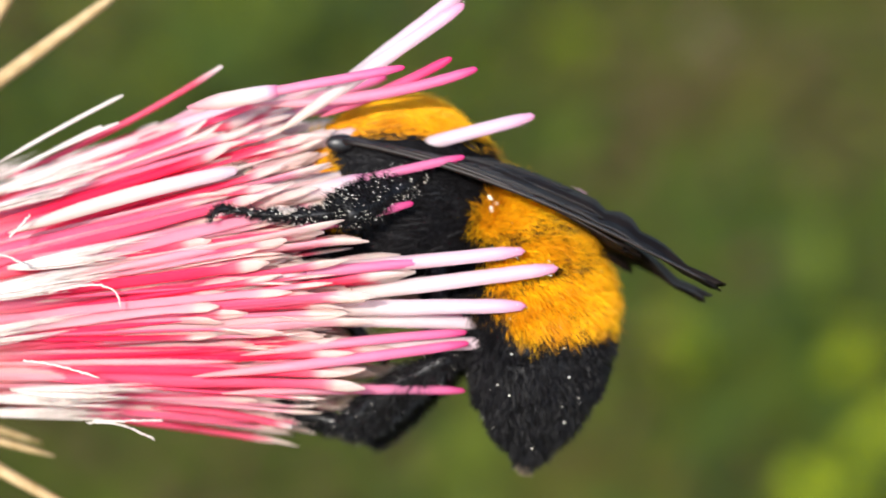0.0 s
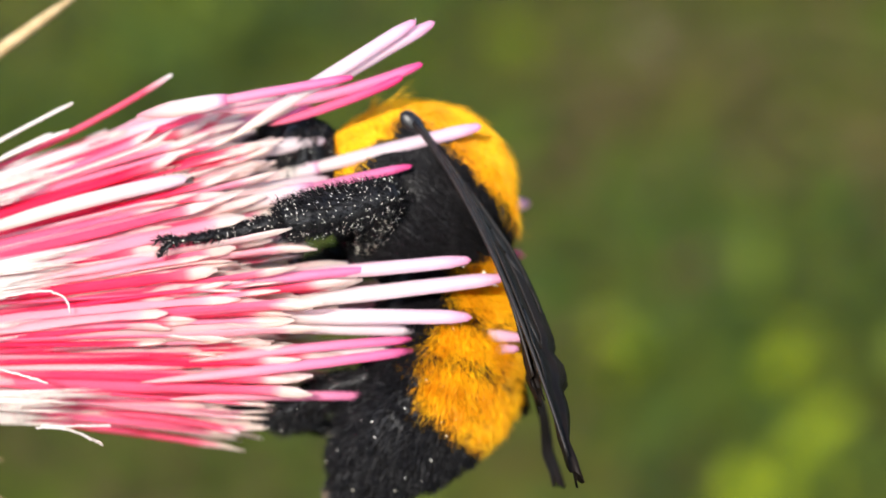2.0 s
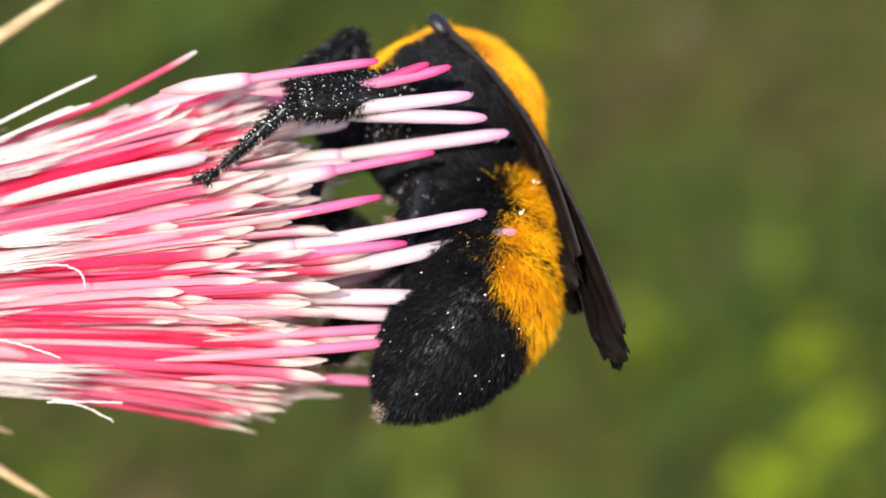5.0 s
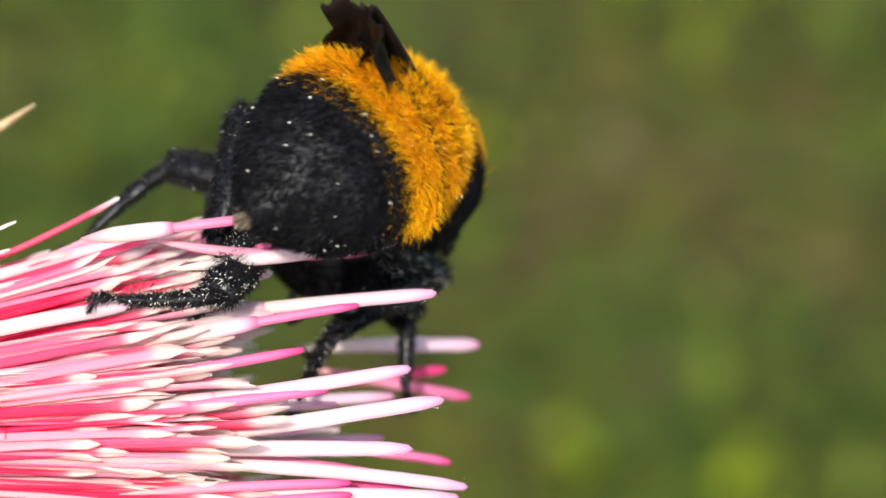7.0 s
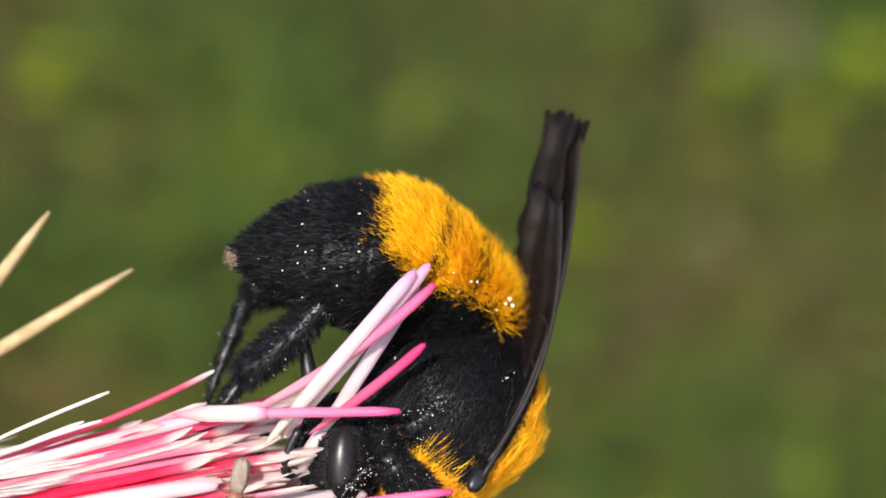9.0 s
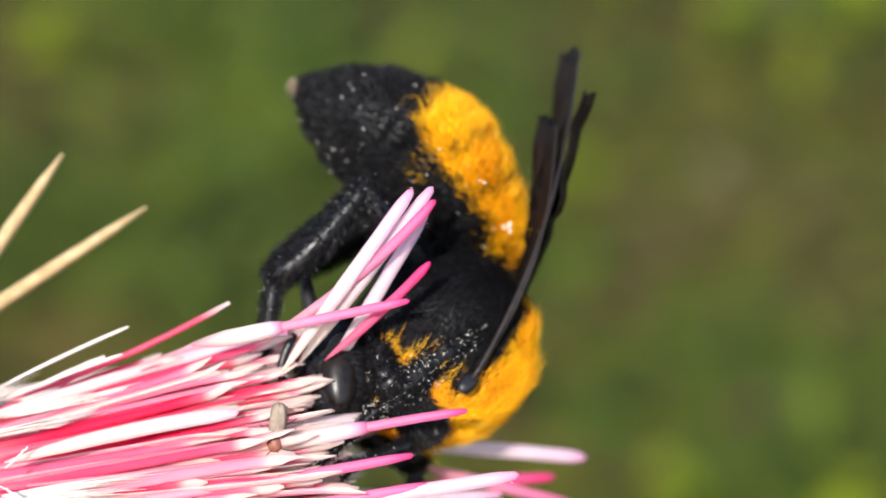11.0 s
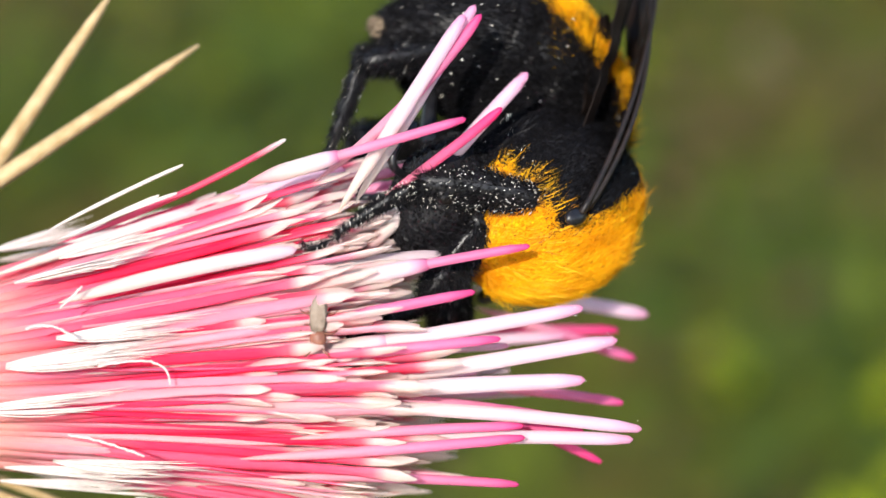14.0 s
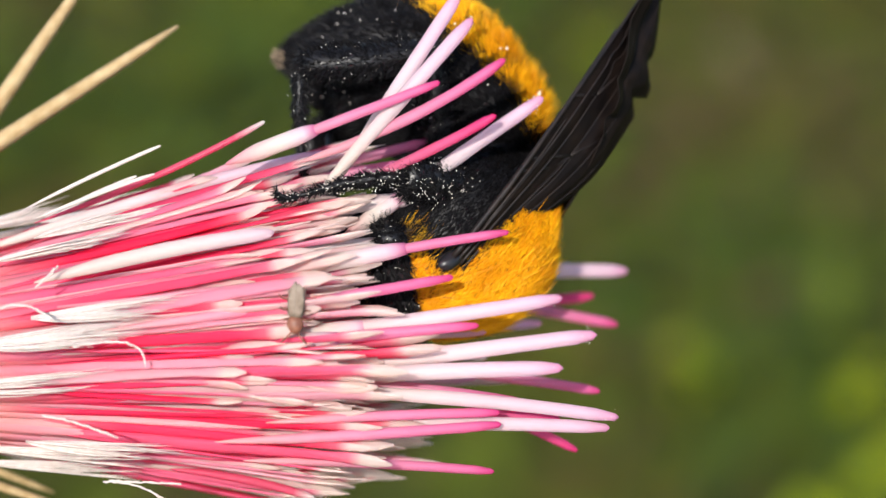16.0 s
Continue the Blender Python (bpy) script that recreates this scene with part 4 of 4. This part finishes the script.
    # the tip hangs on the end of the yellow part: its joint turns with that
    walk(TIP, [(r[0], waist(*r[7:12]) @ bend(-232, 0, 0, r[12])) for r in body])
    # lift and splay of the left wings, of the right wings, and the twist of both
    wing_rows = [
        (0, -25, -1.5, -26, -10, -34),
        (0.5, -26.2, 3, -27.2, -10, -34),
        (1, -28.8, 3, -29.8, -10, -34),
        (1.5, -23.8, -3, -24.8, -10, -34),
        (2, -25, 18, -26, -10, -24),
        (2.5, -21.2, 3, -22.2, -10, -8),
        (3, -15, -9, -16, -10, -8.5),
        (3.5, -18.8, -6, -19.8, -10, -9),
        (4.7, -16.3, -7.5, -17.3, -10, -9.5),
        (5.8, -13.8, -9, -14.8, -10, -9.9),
        (6, -17.5, -7.5, -18.5, -10, -10),
        (6.5, -20, -13.5, -26.2, -9, 6),
        (7, -35, -6, -28.8, -30, 4),
        (7.5, -43.8, -10.5, -38.8, -30, 0),
        (8, -25, -3, -27.5, -16.5, -8),
        (8.5, -25, -15, -30, -6, -5),
        (9, -16.2, -15, -18.8, -10.5, -7.5),
        (9.5, -20, -25.5, -21.2, -7.5, -10),
        (9.7, -11.2, -10.5, -20, 0, -16),
        (10.8, -14.3, -25.5, -21.9, 0.8, -21.2),
        (11.8, -17.5, -40.5, -23.8, 1.5, -26),
        (12, -17.5, -40.5, -25, 0, -30),
        (12.5, -12.5, -36, -21.2, -7.5, -44),
        (13, -21.2, -24, -23.8, -10.5, -48),
        (13.5, -23.8, -15, -25, -12, -56),
        (14, -31.2, -49.5, -40, 6, -26),
        (14.5, -15, -46.5, -22.5, 18, -28),
        (15, -5, -48, -13.8, 16.5, -26),
        (15.5, -7.5, -37.5, -12.5, 10.5, -30),
        (16, -13.8, -25.5, -16.2, -1.5, -44),
    ]
    for key, side, k in (("L", 1, 1), ("R", -1, 3)):
        for kind, hind in (("fore", False), ("hind", True)):
            walk(WINGS[kind + key], [(r[0], wing_pose(side, hind, r[k], r[k + 1] + (1 if hind else 0), r[5])) for r in wing_rows])
    feet = {
        ("front", 1): [(0, -160, -60, -75, -248, -100, -50), (1.5, -154, -60, -63, -253, -100, -48), (2.5, -126, 20, 20, -197, 10, -10), (3.5, -140, 30, 110, -216, 20, 60), (5.8, -145, 60, 180, -196, 40, 98), (6, -119, 60, 195, -170, 40, 102), (6.3, 3, 20, 120, -77, 0, 38), (6.5, 139, 60, 42, 15, 0, 1), (7.5, 159, 100, 25, 137, 60, -58), (8.5, 57, 150, -33, 17, 150, -138), (16, -66, 160, -185, -149, 160, -226)],
        ("front", -1): [(0, -204, 120, 36, -289, 120, 31), (3.5, -127, 140, 165, -216, 140, 104), (6, -80, 160, 222, -154, 160, 180), (7, 205, 180, 13, 204, 160, -114), (8, 35, 0, -5, 4, -40, -65), (8.5, 67, -40, -69, 54, -60, -199), (9, 73, -40, -5, -6, -60, -27), (12, 44, -60, -23, -36, -100, -52), (12.5, -36, -60, -32, -125, -100, -69), (16, -83, -60, -117, -160, -100, -145)],
        ("middle", 1): [(0, -112, -232, -56, -257, -250, -44), (0.5, -110, -232, -52, -255, -250, -40), (1, -106, -232, -43, -251, -250, -35), (1.5, -120, -232, -18, -267, -250, -38), (2, -121, -225, -55, -249, -250, -73), (2.5, -126, -180, 48, -197, -200, 0), (3, -135, -185, 128, -196, -205, 63), (3.5, -154, -185, 116, -216, -205, 52), (5.8, -116, -200, 117, -232, -210, 20), (6, -91, -200, 113, -207, -210, 12), (6.3, 40, -120, 107, -60, -140, 17), (7, -132, -190, 46, -357, -225, 42), (7.5, -83, -190, 68, -275, -225, 87), (8, -80, 150, 79, -185, 150, 37), (16, -151, 200, 2, -234, 200, -30)],
        ("middle", -1): [(0, -134, 160, -181, -221, 160, -197), (3.5, -56, 170, -141, -154, 170, -159), (6, -81, 180, 160, -176, 180, 107), (6.5, 14, 160, 2, -70, 120, -60), (7.5, 158, 60, 24, 136, 40, -120), (8, -55, -90, 76, -134, -110, 16), (8.5, -45, -90, 99, -122, -110, -11), (9, 29, -90, 122, -46, -110, 42), (12, -16, -110, 28, -75, -130, -21), (12.5, -132, -130, 118, -259, -150, 21), (13, -117, -130, 136, -253, -150, 68), (13.5, -149, -130, 100, -285, -150, 62), (14, -78, -130, 135, -254, -150, 30), (14.5, -63, -130, 153, -305, -150, 41), (15, -76, -130, 170, -299, -150, 55), (16, -67, -130, 123, -308, -160, 79)],
        ("hind", 1): [(0, -123, -30, -444, -253, -40, -398), (0.5, -121, -30, -442, -251, -40, -398), (1, -112, -30, -434, -253, -40, -406), (1.5, -169, -30, -432, -263, -40, -380), (2.5, -153, -30, -403, -254, -40, -366), (3.5, -136, -30, -385, -260, -40, -363), (6, -59, -20, -315, -140, -20, -334), (6.3, 64, -120, 105, 4, -130, 17), (6.5, -43, -60, 161, -142, -110, -19), (7, -137, -80, 152, -203, -140, -62), (7.5, -197, -60, 257, -243, -120, 85), (8, -384, 140, 385, -466, 120, 299), (9, -270, 140, 369, -315, 120, 233), (9.7, -301, 140, 381, -309, 140, 246), (12, -171, 200, 246, -213, 200, 160), (16, -234, 200, 211, -276, 200, 127)],
        ("hind", -1): [(0, -87, 130, -475, -182, 140, -449), (1.5, -33, 130, -461, -118, 140, -446), (3.5, -69, 130, -432, -155, 140, -429), (5.8, -87, 180, 145, -203, 180, 104), (6.3, -219, 160, 253, -349, 150, 169), (6.5, -231, 150, 245, -382, 140, 156), (7, -266, 120, 296, -392, 90, 149), (7.5, -277, 80, 318, -379, 60, 167), (8, -249, -20, 209, -379, -40, 148), (8.5, -317, -30, 272, -410, -40, 165), (9, -262, -40, 217, -304, -50, 161), (9.7, -266, -40, 203, -294, -50, 123), (12, -211, -30, 321, -231, -20, 159), (12.5, -189, -30, 346, -201, -20, 210), (13, -189, -30, 369, -201, -20, 239), (13.5, -171, -30, 362, -193, -20, 242), (14, -179, 0, 361, -222, 20, 253), (14.5, -195, 0, 363, -237, 20, 223), (15, -206, -20, 355, -238, 0, 227), (16, -247, -30, 329, -243, -20, 181)],
    }
    for (kind, side), path in feet.items():
        sets = [[], [], []]
        la, lb, lc = LEG_LEN[kind]
        rx, ry, rz = LEG_ROOT[kind]
        pole = Vector({"front": (0.5, side * 0.5, 1.0), "middle": (-0.5, side * 0.5, 1.0), "hind": (-1.0, side * 0.4, 0.1)}[kind])
        for t, m in rows:
            if kind == "hind":
                # knees stand out to the sides while it turns round
                pole = Vector((-0.35, side * 1.0, 0.25)) if 6.2 < t < 7.8 else Vector((-1.0, side * 0.4, 0.1))
            inv = m.inverted() @ M0
            both = between(path, t)
            a, b2, c = limb(Vector((rx, side * ry, rz)), inv @ (Vector(both[:3]) * U) / U, inv @ (Vector(both[3:]) * U) / U, la, lb, pole)
            for s, q in zip(sets, (a, a.inverted() @ b2, a.inverted() @ c)):
                s.append((t, q))
        for ob, keyed in zip(LEGS[kind, side], sets):
            walk(ob, keyed)
    walk(BUG_THING, [
        (0, bug_pose(-315, -120, 17, 200)),
        (1.5, bug_pose(-326, -130, 13, 200)),
        (3.5, bug_pose(-337, -110, 27, 190)),
        (5.8, bug_pose(-266, -120, -25, 190)),
        (6.3, bug_pose(-243, -120, 63, 180)),
        (7.5, bug_pose(-296, -150, 20, 180)),
        (8, bug_pose(-255, -160, 27, 200)),
        (8.5, bug_pose(-261, -170, 35, 230)),
        (9, bug_pose(-255, -180, 23, 260)),
        (12, bug_pose(-215, -195, -19, 265)),
        (12.5, bug_pose(-244, -215, -27, 268)),
        (13.5, bug_pose(-242, -232, -106, 268)),
        (14, bug_pose(-248, -232, -104, 268)),
        (14.5, bug_pose(-248, -232, -107, 268)),
        (15.5, bug_pose(-249, -236, -100, 266)),
        (16, bug_pose(-247, -236, -108, 266)),
    ])
    # florets that the bee pushes aside: lean about the foot, in degrees
    for key, lean in (
        ("t3", ((0, -17.7), (1.5, -19.1), (2.5, -21), (3.5, -41.1), (6, -43.1), (6.3, -26.4), (6.5, -39), (7, -41.3), (7.5, -41.2), (8, -20.5), (8.5, 16.7), (9, 2.8), (9.5, 3.6), (12, 9), (12.5, 13), (13, 19), (13.5, 6), (14, 8), (14.5, 12), (15, 15), (15.5, 8), (16, 0.1))),
        ("t4", ((0, -22.8), (1.5, -29.5), (2.5, -34.3), (3.5, -56.4), (6, -59.5), (6.3, -33.9), (6.5, -51.6), (7, -47.5), (7.5, -52.2), (8, -14.9), (8.5, 16.4), (9, -5.3), (9.5, -5.1), (12, -1), (12.5, 5), (13, 8.5), (13.5, -3), (14, 1), (14.5, 7.5), (15, 4), (16, 0.1))),
        ("t2", ((0, -20.9), (1.5, -23.4), (2.5, -10.6), (3.5, -22), (6, -18.3), (6.3, -12.7), (7, -28.8), (7.5, -31.5), (8, -0.8), (8.5, -4.4), (9, 10), (9.5, 12), (12, 16), (12.5, 20), (13, 21), (13.5, 18), (14, 18), (14.5, 10.6), (15, 10.8), (16, 0.1))),
        ("t6", ((0, -24), (1.5, -24.5), (2, -24), (2.5, -12), (3, -24.5), (3.5, -25), (6, -30), (6.3, -28), (7, -30), (7.5, -30), (8, -6), (8.5, 0), (9, 24), (9.5, 29), (12, 21), (12.5, 27), (13, 31), (13.5, 26), (14, 12), (14.5, 3), (15, 16), (15.5, 12), (16, 0.1))),
        ("t5", ((0, -6), (1.5, -8), (3.5, -14), (6, -8), (7, -14), (8, -14), (8.5, -12), (9, 14), (9.5, 16), (12, 20), (12.5, 28), (13, 38), (13.5, 20), (14, 10), (14.5, 9), (15, 18), (15.5, 8), (16, 0.1))),
        ("t12", ((0, -9), (8, -9), (9, -13), (9.5, -12), (12, -1.5), (12.5, -2), (13, 1), (14, -0.5), (14.5, -1), (15, 5.5), (16, 5))),
        ("f13", ((0, 0.1), (9.5, 0.1), (12, -8), (12.5, -3), (13, -9), (13.5, -11), (14, -10), (14.5, -8), (15, -6), (15.5, -2), (16, 0.1))),
        ("f15", ((0, 0.1), (9.5, 0.1), (12, -6), (12.5, -3), (13, -8), (13.5, -9), (14, -8), (14.5, -7), (15, -5), (15.5, -2), (16, 0.1))),
        ("f16", ((0, 0.1), (9.5, 0.1), (12, -6), (12.5, -3), (13, -8), (13.5, -9), (14, -8), (14.5, -7), (15, -5), (15.5, -2), (16, 0.1))),
        ("f3", ((0, -6.6), (1.5, -7.1), (3.5, -2.6), (6, 1.2), (7, 0.3), (8, -0.4), (12.5, 0.6), (14.5, 0.7), (16, 0.1))),
        ("f5", ((0, -3.7), (1.5, -4.8), (3.5, 2.0), (6, 4.1), (7, 1.3), (8, -0.1), (12.5, 1.1), (14.5, 1.6), (16, 0.1))),
        ("f6", ((0, -4.5), (1.5, -5.6), (3.5, -2.9), (6, -3.4), (7, -2.1), (12.5, 0.3), (14.5, 0.2), (16, 0.1))),
        ("f4", ((0, -2.5), (1.5, -2.6), (3.5, -0.9), (6, 0.1), (7, 1.7), (8, 15.0), (12.5, 0.3), (14.5, 0.3), (16, 0.1))),
    ):
        foot = STYLES[key].matrix_basis.translation.copy()
        walk(STYLES[key], [(t, Matrix.Translation(foot) @ pose(0, 0, 0, 0, -a, 0)) for t, a in lean])


motions()
